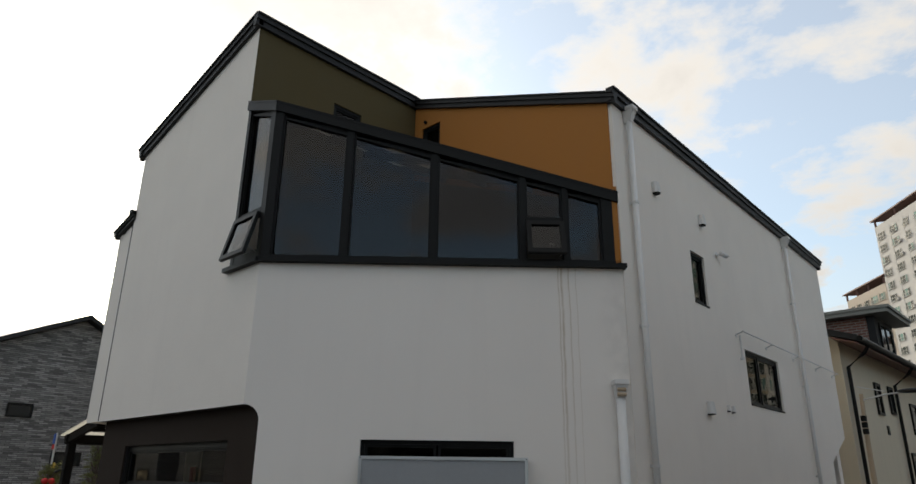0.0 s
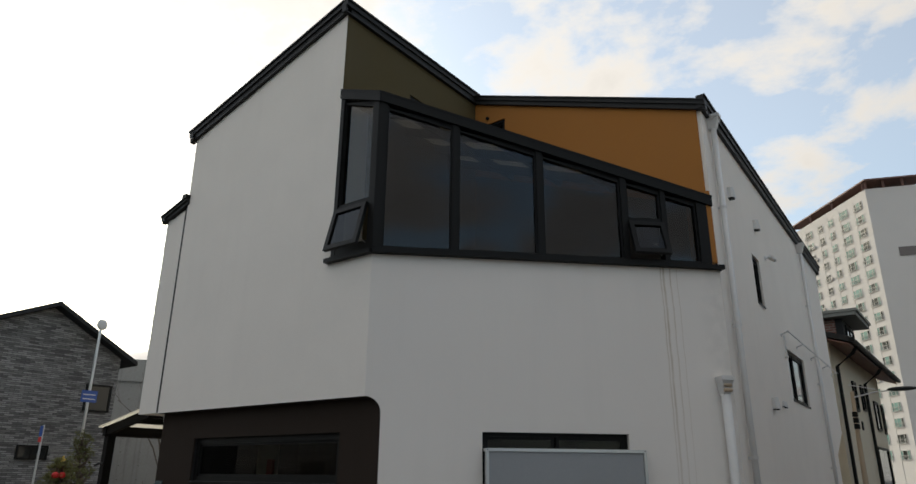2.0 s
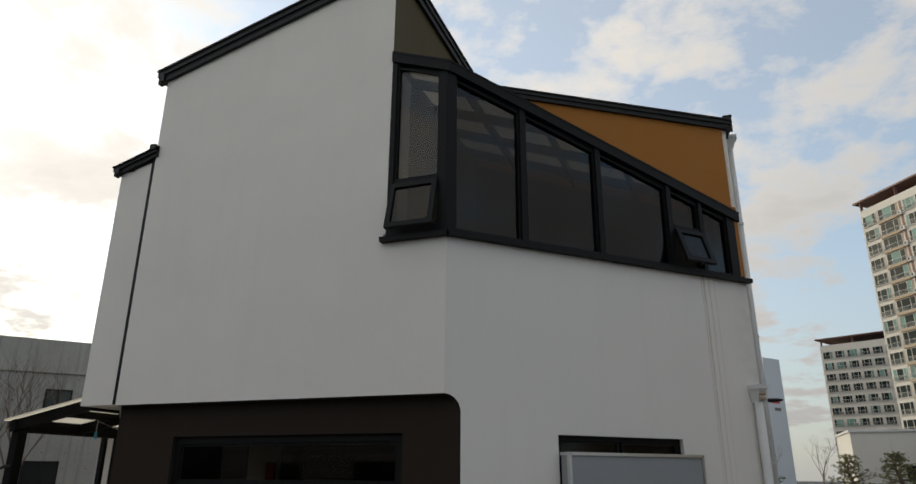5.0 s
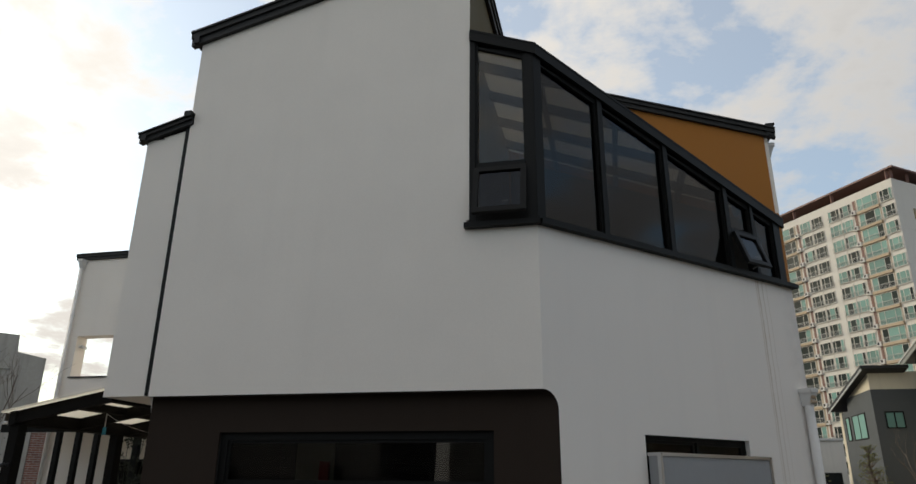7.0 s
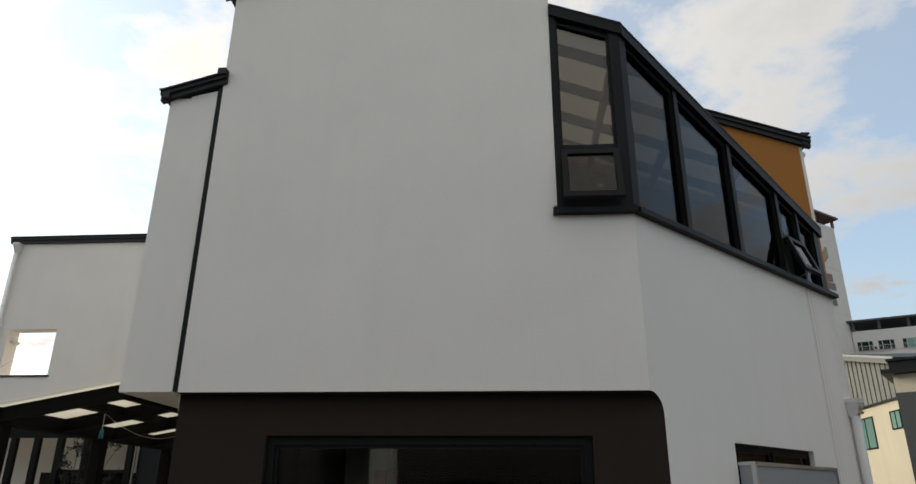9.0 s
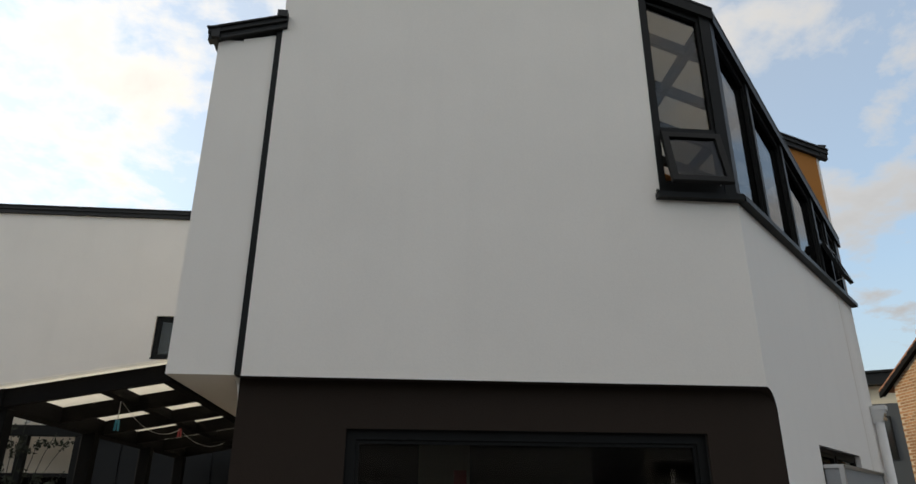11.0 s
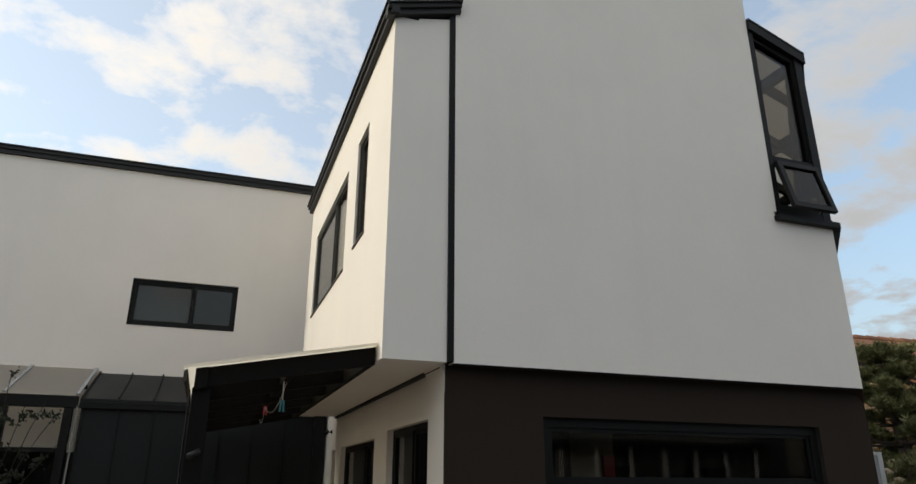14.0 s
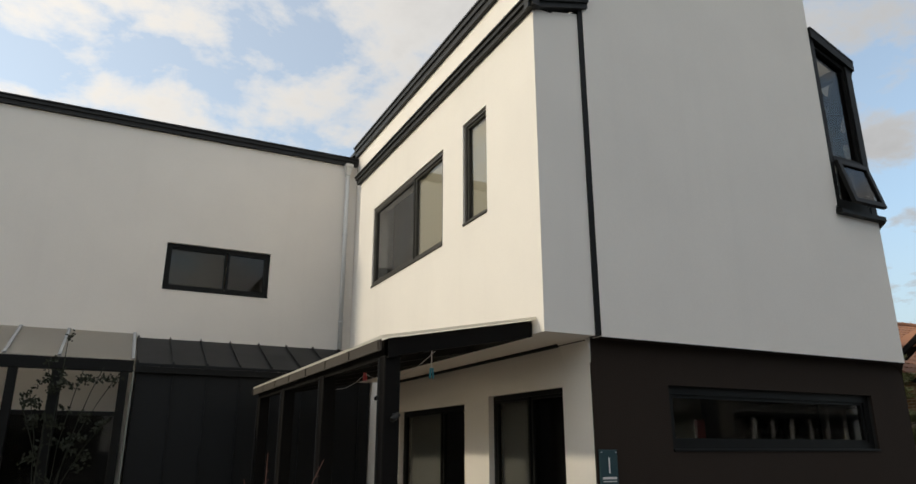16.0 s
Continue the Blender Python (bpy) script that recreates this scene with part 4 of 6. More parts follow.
# ---- courtyard: pergola, lean-to, shed ----


def pergola():
    t = empty("pergola", "dark timber lean-to pergola with milky roof sheets", "pergola")
    top = lambda x: 2.585 + (x + 11.46) * 0.185     # noqa: E731
    x0, x1, y0, y1 = -12.78, -11.50, 4.49, 9.21

    def beam(name, xa, xb, ya, yb, down0, down1, mat=TIMBER, label=""):
        bm = bmesh.new()
        hexa(bm, [(xa, ya, top(xa) - down1), (xb, ya, top(xb) - down1), (xb, yb, top(xb) - down1), (xa, yb, top(xa) - down1),
                  (xa, ya, top(xa) - down0), (xb, ya, top(xb) - down0), (xb, yb, top(xb) - down0), (xa, yb, top(xa) - down0)])
        return part(name, bm, mat, t, label)

    n = 5
    for k in range(n):
        a, b = y0 + (y1 - y0) * k / n, y0 + (y1 - y0) * (k + 1) / n
        beam("roof_sheet", x0, x1, a + 0.004, b - 0.004, 0.0, 0.02, POLY, "milky roof sheet" if k == 0 else "")
    for k in range(n + 1):
        y = y0 + 0.10 + (y1 - y0 - 0.14) * k / n
        beam("rafter", x0 + 0.07, x1, y - 0.03, y + 0.03, 0.022, 0.15)
    beam("purlin", -12.08, -12.02, y0 + 0.14, y1, 0.024, 0.105)
    beam("purlin", x1 - 0.06, x1, y0 + 0.14, y1, 0.03, 0.15)
    beam("eave_beam", x0 + 0.07, x0 + 0.15, y0 + 0.05, y1, 0.022, 0.16)
    beam("fascia_board", x0 + 0.005, x0 + 0.02, y0 + 0.06, y1, 0.021, 0.10, BOARD, "weathered pale fascia board")
    for y in (4.64, 6.20, 7.75, 9.08):
        bm = bmesh.new()
        box(bm, -12.72, -12.60, y - 0.06, y + 0.06, 0.1, top(-12.66) - 0.15)
        part("post", bevelled(bm, 0.006), TIMBER, t)
        bm = bmesh.new()
        tube(bm, [(-12.735, y + 0.02, 0.1), (-12.735, y + 0.02, 2.2)], 0.007, 6)
        part("corner_bead", bm, METAL, t)
    for k in range(8):
        y = y0 + 0.02 + k * (y1 - y0 - 0.04) / 7
        beam("gutter_clip", x0 - 0.004, x0 + 0.004, y + 0.06, y + 0.075, 0.022, 0.09, BOARD)


def clothes_line():
    t = empty("clothes_line", "slack white cord under the pergola with pegs", "cord")
    bm = bmesh.new()
    pts = []
    for a, b, sag in (((-12.05, 5.20, 2.36), (-12.07, 6.9, 2.33), 0.13), ((-12.07, 6.9, 2.33), (-12.0, 8.6, 2.36), 0.10)):
        a, b = Vector(a), Vector(b)
        pts += [a.lerp(b, k / 10) - UP * sag * 4 * (k / 10) * (1 - k / 10) for k in range(11)]
    tube(bm, pts, 0.002, 5)
    part("cord", bm, PIPE, t)
    bm = bmesh.new()
    tube(bm, [(-12.07, 5.22, 2.38), (-12.07, 5.22, 2.22)], 0.004, 5)
    part("loop", bm, PIPE, t)
    for i, (p, col) in enumerate((((-12.07, 5.22, 2.18), (0.05, 0.30, 0.42)), ((-12.07, 6.9, 2.30), (0.45, 0.05, 0.06)))):
        mat = material("plastic_peg", col, 0.4, vary=0.1)
        bm = bmesh.new()
        p = Vector(p)
        for q in (-1, 1):
            hexa(bm, [p + Vector((q * 0.005 + dx, dy, dz)) for dz, s in ((-0.045, 2.2), (0.04, 1.0)) for dx, dy in ((-0.006 + q * 0.004 * s, -0.008), (0.006 + q * 0.004 * s, -0.008), (0.006 + q * 0.004 * s, 0.008), (-0.006 + q * 0.004 * s, 0.008))])
        part("peg", bm, mat, t, ("pale blue plastic peg", "red plastic peg")[i])


def black_shed():
    t = empty("metal_shed", "charcoal standing-seam metal shed against the wing", "shed")
    x0, x1, yf, yb, zl, zh = -14.17, -11.0, 9.80, 10.925, 2.62, 3.13
    bm = bmesh.new()
    box(bm, x0 + 0.02, x1, yf, yb, 0.1, zl - 0.1)
    part("wall", bm, SEAM, t)
    bm = bmesh.new()
    hexa(bm, [(x0, yf - 0.06, zl - 0.02), (x1, yf - 0.06, zl - 0.02), (x1, yb, zh - 0.03), (x0, yb, zh - 0.03), (x0, yf - 0.06, zl + 0.02), (x1, yf - 0.06, zl + 0.02), (x1, yb, zh), (x0, yb, zh)])
    part("roof", bm, SEAM, t)
    bm = bmesh.new()
    box(bm, x0, x1, yf - 0.07, yf + 0.03, zl - 0.10, zl - 0.022)
    part("gutter", bm, FRAME, t)
    bm = bmesh.new()
    hexa(bm, [(x0 + 0.02, yf, zl - 0.1), (x0 + 0.06, yf, zl - 0.1), (x0 + 0.06, yb, zl - 0.1), (x0 + 0.02, yb, zl - 0.1),
              (x0 + 0.02, yf, zl - 0.03), (x0 + 0.06, yf, zl - 0.03), (x0 + 0.06, yb, zh - 0.04), (x0 + 0.02, yb, zh - 0.04)])
    part("gable_panel", bm, SEAM, t)
    for k in range(8):
        x = x0 + 0.01 + k * 0.425
        bm = bmesh.new()
        hexa(bm, [(x, yf - 0.06, zl + 0.02), (x + 0.018, yf - 0.06, zl + 0.02), (x + 0.018, yb, zh), (x, yb, zh), (x, yf - 0.06, zl + 0.05), (x + 0.018, yf - 0.06, zl + 0.05), (x + 0.018, yb, zh + 0.03), (x, yb, zh + 0.03)])
        part("roof_seam", bm, SEAM, t)
        bm = bmesh.new()
        box(bm, x + 0.02, x + 0.035, yf - 0.022, yf, 0.1, zl - 0.1)
        part("wall_seam", bm, SEAM, t)


def glass_lean_to():
    t = empty("lean_to", "black framed lean-to with aged polycarbonate roof", "lean-to")
    x0, x1, yf, yb = -18.05, -14.20, 9.80, 10.925
    zl, zh = 2.67, 3.17
    roof = lambda y: zl + (y - yf) * (zh - zl) / (yb - yf)   # noqa: E731
    cuts = [-18.05, -17.4, -16.8, -16.2, -15.62, -15.04, -14.21]
    for a, b in zip(cuts, cuts[1:]):
        bm = bmesh.new()
        hexa(bm, [(a, yf - 0.05, zl), (b, yf - 0.05, zl), (b, yb, zh), (a, yb, zh), (a, yf - 0.05, zl + 0.012), (b, yf - 0.05, zl + 0.012), (b, yb, zh + 0.012), (a, yb, zh + 0.012)])
        part("roof_sheet", bm, POLY_GREY, t)
    for x in cuts:
        bm = bmesh.new()
        hexa(bm, [(x - 0.02, yf - 0.05, zl + 0.013), (x + 0.02, yf - 0.05, zl + 0.013), (x + 0.02, yb, zh + 0.013), (x - 0.02, yb, zh + 0.013),
                  (x - 0.02, yf - 0.05, zl + 0.03), (x + 0.02, yf - 0.05, zl + 0.03), (x + 0.02, yb, zh + 0.03), (x - 0.02, yb, zh + 0.03)])
        part("cover_strip", bm, FROST, t)
        for k in range(4):
            y = yf + 0.05 + k * 0.33
            bm = bmesh.new()
            tube(bm, [(x, y, roof(y) + 0.03), (x, y, roof(y) + 0.036)], 0.008, 6)
            part("screw", bm, STEEL, t)
    bm = bmesh.new()
    box(bm, x0, x1, yf - 0.05, yf + 0.05, zl - 0.15, zl - 0.002)
    part("eave_beam", bevelled(bm, 0.006), FRAME, t)
    bm = bmesh.new()
    box(bm, x0, x1, yf + 0.5, yf + 0.55, roof(yf + 0.5) - 0.07, roof(yf + 0.5) - 0.012)
    part("purlin", bm, FRAME, t)
    for x, w in ((-16.73, 0.05), (-16.30, 0.05), (-15.90, 0.05), (-15.50, 0.05), (-15.03, 0.06), (-14.29, 0.05)):
        bm = bmesh.new()
        box(bm, x - w, x + w, yf - 0.045, yf + 0.045, 0.1, zl - 0.15)
        part("post", bevelled(bm, 0.005), FRAME, t)
    bm = bmesh.new()
    box(bm, -15.55, x1 - 0.14, yf + 0.05, yf + 0.08, 1.98, 2.03)
    part("rail", bm, FRAME, t)
    bm = bmesh.new()
    box(bm, -15.50, x1 - 0.14, yf + 0.055, yf + 0.062, 0.15, 1.98)
    part("lower_pane", bm, CLEAR, t).visible_shadow = False
    # near-black sheet over the lower part of the white wall
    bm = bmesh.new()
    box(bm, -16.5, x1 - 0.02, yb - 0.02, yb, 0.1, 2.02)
    part("lower_lining", bm, DARKROOM, t, "near-black sheet on the lower wall")
    bm = bmesh.new()
    box(bm, x1 + 0.002, x1 + 0.022, yf - 0.06, yf - 0.03, 0.1, 2.55)
    part("end_board", bm, SIDING, t, "narrow weathered board beside the shed")


pergola()
clothes_line()
black_shed()
glass_lean_to()
security_camera(Plane(0, 4.58, 1, 0), -12.64, 1.80, -1, 0.10, 0.55, METAL, "small dark sensor on the pergola post")
security_camera(W, 9.35, 2.28, -1, 0.12, 0.7, FRAME, "small dark dome camera beside the courtyard doors")

# ---- neighbours ----
CREAM = material("cream_render", (0.62, 0.55, 0.42), 0.85, vary=0.06, scale=0.5, grain=30, bump=0.1, streak=0.08)
PALE = material("pale_concrete_paint", (0.66, 0.63, 0.60), 0.85, vary=0.05, scale=0.15, grain=8, bump=0.05)
TOWERCREAM = material("cream_tower_paint", (0.68, 0.64, 0.58), 0.85, vary=0.06, scale=0.15, grain=8, bump=0.05, streak=0.1)
BEIGE = material("beige_tower_paint", (0.58, 0.50, 0.42), 0.85, vary=0.05, scale=0.2, grain=8, bump=0.05)
COOLWHITE = material("cool_white_paint", (0.60, 0.63, 0.66), 0.8, vary=0.05, scale=0.2, grain=8, bump=0.05)
RAIL = material("grey_rail", (0.40, 0.40, 0.385), 0.5, vary=0.05)
RUST = material("red_brown_steel", (0.16, 0.075, 0.055), 0.6, vary=0.15, bump=0.05)
GREENGLASS = material("green_tinted_pane", (0.155, 0.285, 0.25), 0.45, spec=0.15, vary=0.2, scale=0.35, grain=2, bump=0.0, random_by=0.5)
TEALDARK = material("dark_teal_pane", (0.012, 0.021, 0.020), 0.35, spec=0.06, vary=0.3, scale=0.4, grain=2, bump=0.0, random_by=0.6)
BLUEGLASS = material("blue_tinted_pane", (0.22, 0.30, 0.34), 0.4, vary=0.2, scale=0.3, grain=2, bump=0.0, random_by=0.4)
DARKPANE = material("dark_pane", (0.018, 0.020, 0.020), 0.08, vary=0.2, bump=0.0)
GREYCLAD = material("grey_cladding", (0.060, 0.065, 0.068), 0.6, vary=0.12, bump=0.05)
CONCRETE = material("stained_concrete", (0.36, 0.345, 0.315), 0.9, vary=0.22, scale=0.6, grain=12, bump=0.2, streak=0.5)
GREYBRICK = brick_material("grey_brick", (0.105, 0.099, 0.093), (0.34, 0.325, 0.305), (0.075, 0.07, 0.066), 0.27, 0.058, 0.007, (0, 1, 0))
REDBRICK = brick_material("red_brick", (0.24, 0.09, 0.06), (0.16, 0.06, 0.045), (0.3, 0.27, 0.24), 0.24, 0.08, 0.012, (1, 0.35, 0))
BRICK = material("tan_clay_brick", (0.33, 0.165, 0.070), 0.85, vary=0.25, scale=5.0, grain=60, bump=0.2, random_by=0.45)
MORTAR = material("pale_mortar", (0.50, 0.40, 0.28), 0.9, vary=0.15, scale=3.0, grain=80, bump=0.2)
TILE = material("clay_roof_tile", (0.29, 0.125, 0.060), 0.75, vary=0.25, scale=1.5, grain=20, bump=0.1, random_by=0.5)
BARK = material("grey_brown_bark", (0.13, 0.10, 0.08), 0.9, vary=0.25, scale=3, grain=30, bump=0.4)
NEEDLE = material("pine_needles", (0.150, 0.152, 0.052), 0.6, vary=0.35, scale=1.2, grain=10, bump=0.0)
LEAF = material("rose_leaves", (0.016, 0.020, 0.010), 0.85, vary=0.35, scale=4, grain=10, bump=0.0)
SIGN = material("blue_sign", (0.03, 0.09, 0.34), 0.4, vary=0.05)
RED = material("red_ribbon", (0.55, 0.02, 0.02), 0.5, vary=0.1)
GOLD = material("gold_star", (0.75, 0.50, 0.08), 0.35, vary=0.1)


def quad_mesh(name, solids, mats):
    """One mesh of boxes (x0, x1, y0, y1, z0, z1, material number), to be shared by many objects."""
    bm = bmesh.new()
    for x0, x1, y0, y1, z0, z1, k in solids:
        n0 = len(bm.faces)
        box(bm, x0, x1, y0, y1, z0, z1)
        bm.faces.ensure_lookup_table()
        for f in bm.faces[n0:]:
            f.material_index = k
    bmesh.ops.recalc_face_normals(bm, faces=bm.faces)
    me = bpy.data.meshes.new(name)
    bm.to_mesh(me)
    bm.free()
    for m in mats:
        me.materials.append(m)
    return me


def set_on(name, me, pl, s, z, parent, d=0.0):
    ob = new(name, me)
    ob.parent = parent
    ob.matrix_basis = Matrix.Translation(pl.at(s, d, z)) @ Matrix((pl.u, -pl.n, UP)).transposed().to_4x4()
    return ob


def far_window_mesh(w, h, glass, wall, rail=True):
    """A flat's window: white frame, two tinted panes set back, a balcony rail before it. Local: x along, -y outwards, z up from the sill."""
    b = 0.08
    frame_boxes = []
    panes = []
    cuts = (b, w / 2, w - b) if w < 1.9 else (b, w * 0.27, w * 0.73, w - b)
    for x in cuts[1:-1]:
        frame_boxes.append((x - 0.04, x + 0.04, -0.05, 0.02, b, h - b, 0))
    for k, (x0, x1) in enumerate(zip(cuts, cuts[1:])):
        x0, x1, y = x0 + (0.04 if k else 0.0), x1 - (0.04 if k < len(cuts) - 2 else 0.0), -0.01 * (k % 2)
        panes.append([quad_mesh("far_pane", [(x0, x1, y - 0.01, y, b, h - b, 0)], [m]) for m in (glass, TEALDARK)])
    bars = None
    if rail:
        n = max(3, int(w / 0.22))
        bars = quad_mesh("far_rail", [(-0.05, w + 0.05, -0.30, -0.25, 0.78, 0.85, 0), (-0.05, w + 0.05, -0.30, -0.25, 0.02, 0.08, 0)]
                         + [(k * w / n - 0.015, k * w / n + 0.015, -0.29, -0.26, 0.08, 0.78, 0) for k in range(n + 1)], [RAIL])
    me = quad_mesh("far_window", frame_boxes, [wall])
    bm = bmesh.new()
    bm.from_mesh(me)
    ring = [[bm.verts.new((x, y, z)) for x, z in ((a, a), (w - a, a), (w - a, h - a), (a, h - a))] for a, y in ((0, 0.02), (0, -0.06), (b, -0.06), (b, 0.02))]
    for p, q in zip(ring, ring[1:] + ring[:1]):
        for k in range(4):
            bm.faces.new((p[k], p[(k + 1) % 4], q[(k + 1) % 4], q[k]))
    bmesh.ops.recalc_face_normals(bm, faces=bm.faces)
    bm.to_mesh(me)
    bm.free()
    return me, panes, bars


def prism(bm, plan, z0, z1):
    lo, hi = [bm.verts.new((x, y, z0)) for x, y in plan], [bm.verts.new((x, y, z1)) for x, y in plan]
    bm.faces.new(lo[::-1]), bm.faces.new(hi)
    for i in range(len(plan)):
        j = (i + 1) % len(plan)
        bm.faces.new((lo[i], lo[j], hi[j], hi[i]))


def tower(label, left, corner, right, height, floor, columns, glass, wall, canopy=None, group="apartment towers", first=3.0, gable_bars=(), ledges=()):
    """An apartment block: a window face from left to corner, a blank end wall from corner to right."""
    t = empty("apartment_tower", label, "apartment building", group)
    L, K, R = Vector(left), Vector(corner), Vector(right)
    plan = [left, corner, right, tuple(R + (L - K))]
    bm = bmesh.new()
    prism(bm, plan, 0.0, height)
    part("wall", bm, wall, t)
    face = Plane(L.x, L.y, (K - L).x, (K - L).y)
    length = (K - L).length
    meshes = {}
    # pilasters and floor bands give the face its relief
    for s in sorted({c[0] * length for c in columns}):
        bm = bmesh.new()
        face.box(bm, s - 0.14, s - 0.04, 0.003, 0.06, 0.0, height - 1.2)
        part("pilaster", bm, wall, t)
    n = int((height - first - 1.0) / floor)
    unit = quad_mesh("outdoor_unit", [(0.0, 0.75, -0.35, 0.0, 0.0, 0.6, 0), (0.12, 0.5, -0.37, -0.351, 0.08, 0.5, 1)], [PALE, DARKPANE])
    rnd = random.Random(int(height * 10))
    for s, w, h, rail in columns:
        if w > 2.9:
            band = quad_mesh("spandrel", [(-0.1, w + 0.1, -0.35, -0.003, 0.0, floor - h - 0.12, 0)], [TANBAND])
            for k in range(n):
                set_on("spandrel", band, face, s * length, height - 1.2 - (k + 1) * floor + 0.6 - (floor - h), t)
            bm = bmesh.new()
            face.box(bm, s * length - 0.28, s * length + w + 0.28, 0.003, 0.04, 0.0, height - 1.25)
            part("balcony_strip", bm, TANBAND, t, "tan painted strip round the balconies")
        key = (w, h, rail)
        if key not in meshes:
            meshes[key] = far_window_mesh(w, h, glass, wall, rail)
        for k in range(n):
            z = height - 1.2 - (k + 1) * floor + 0.5
            whole, panes, bars = meshes[key]
            win = set_on("window", whole, face, s * length, z, t, 0.05)
            for name, me in [("pane", p[rnd.random() < ((0.8 if s < 0.5 else 0.3) if glass is GREENGLASS else 0.12)]) for p in panes] + ([("railing", bars)] if bars else []):
                ob = new(name, me)
                ob.parent = win
            if rail and not ledges and rnd.random() < 0.08:
                ob = set_on("air_conditioner", unit, face, s * length + w - 0.1, z + 0.1, t, 0.1)
    # outdoor unit ledges, one a storey
    ledge = quad_mesh("unit_ledge", [(-0.1, 0.85, -0.45, 0.0, -0.12, 0.0, 0)], [PALE])
    for s in ledges:
        # red-brown at the top floors; lower down the strip paints the niche's shade
        bm = bmesh.new()
        face.box(bm, s + 0.25, s + 0.75, 0.003, 0.03, 0.0, height - 1.25)
        part("ledge_strip", bm, RUST, t, "red-brown strip standing for the shaded niche behind the outdoor units")
        for k in range(n):
            z = height - 1.2 - (k + 1) * floor + 0.3
            set_on("unit_ledge", ledge, face, s, z, t, 0.03)
            set_on("air_conditioner", unit, face, s, z, t, 0.05)
    if canopy:
        bm = bmesh.new()
        prism(bm, [tuple(Vector(p) + (Vector(p) - (L + R) / 2).normalized() * 1.0) for p in plan], height + 1.5, height + 1.8)
        part("roof_canopy", bm, canopy, t, "red-brown steel roof frame")
        for q in (0.02, 0.3, 0.6, 0.98):
            for a, b in ((L, K), (K, R)):
                p = a.lerp(b, q)
                bm = bmesh.new()
                box(bm, p.x - 0.2, p.x + 0.2, p.y - 0.2, p.y + 0.2, height, height + 1.5)
                part("roof_post", bm, canopy, t)
    side = Plane(K.x, K.y, (R - K).x, (R - K).y)
    for s0, s1, z0, z1, mat in gable_bars:
        bm = bmesh.new()
        side.box(bm, s0, s1, 0.004, 0.12, z0, z1)
        part("emblem", bm, mat, t)
    for k in range(1, int(height / 8)):
        bm = bmesh.new()
        side.box(bm, 0.2, (R - K).length - 0.2, 0.003, 0.03, k * 8.0, k * 8.0 + 0.08)
        part("joint_band", bm, wall, t)
    return t


MARK = material("grey_lettering", (0.16, 0.14, 0.13), 0.6, vary=0.05)
BRASS = material("gold_emblem", (0.30, 0.23, 0.12), 0.5, vary=0.2)
tower("pale beige apartment tower with green windows and a roof frame", (24.1, 133.8), (39.1, 110.3), (50.4, 118.9), 48.3, 2.75,
      [(q / 27.88, w, h, True) for q, w, h in ((0.4, 2.9, 2.05), (3.9, 3.9, 2.2), (9.25, 2.3, 2.05), (11.8, 2.3, 2.05), (15.4, 2.3, 2.05), (17.85, 2.2, 2.05), (21.25, 3.9, 2.2), (25.5, 2.2, 2.05))],
      GREENGLASS, TOWERCREAM, RUST,
      gable_bars=[(7.2 + q * (0.75 + 0.52 * k) - 0.27, 7.2 + q * (0.75 + 0.52 * k) + 0.27, 40.2 + 0.42 * k, 41.6 + 0.55 * k, BRASS) for k in range(5) for q in (-1, 1)]
      + [(6.75, 7.65, 39.9, 42.4, BRASS), (6.95, 7.6, 42.4, 43.0, BRASS), (6.5, 7.9, 39.3, 39.9, BRASS),
         (4.4, 10.4, 37.5, 38.8, MARK), (5.0, 10.9, 36.0, 37.2, MARK), *[(4.8 + 1.5 * k, 5.8 + 1.5 * k, 33.2, 35.0, MARK) for k in range(4)]], ledges=(8.15, 20.15))
tower("pale apartment tower with blank end wall and red-brown roof frame", (-32.6, 171.0), (-14.3, 150.0), (-3.7, 154.0), 57.0, 2.85,
      [(0.03, 2.6, 1.7, True), (0.2, 2.6, 1.7, True), (0.38, 1.8, 1.6, True), (0.52, 1.8, 1.6, True), (0.67, 2.8, 1.8, True), (0.85, 2.6, 1.7, True)],
      GREENGLASS, PALE, RUST, gable_bars=[(3.8, 7.4, 42.6, 44.4, MARK)])
tower("beige apartment tower farther off", (-43.9, 184.1), (-32.75, 171.3), (-22.2, 175.3), 44.2, 2.85,
      [(0.04, 2.6, 1.7, True), (0.24, 2.2, 1.6, True), (0.44, 2.2, 1.6, True), (0.62, 2.8, 1.8, True), (0.82, 2.4, 1.7, True)], GREENGLASS, BEIGE, RUST)
tower("cool white glassy apartment tower far off", (-4.0, 250.0), (4.2, 244.0), (9.5, 256.0), 38.5, 2.7,
      [(0.03, 2.2, 1.8, False), (0.27, 2.2, 1.8, False), (0.52, 2.2, 1.8, False), (0.77, 2.2, 1.8, False)], BLUEGLASS, COOLWHITE)
tower("cool white glassy apartment tower far off", (6.0, 252.0), (11.5, 243.0), (17.0, 250.0), 39.5, 2.7,
      [(0.03, 2.2, 1.8, False), (0.27, 2.2, 1.8, False), (0.52, 2.2, 1.8, False), (0.77, 2.2, 1.8, False)], BLUEGLASS, COOLWHITE,
      gable_bars=[(1.6, 6.0, 25.0, 26.2, RED), (3.0, 6.0, 22.6, 23.6, MARK)])
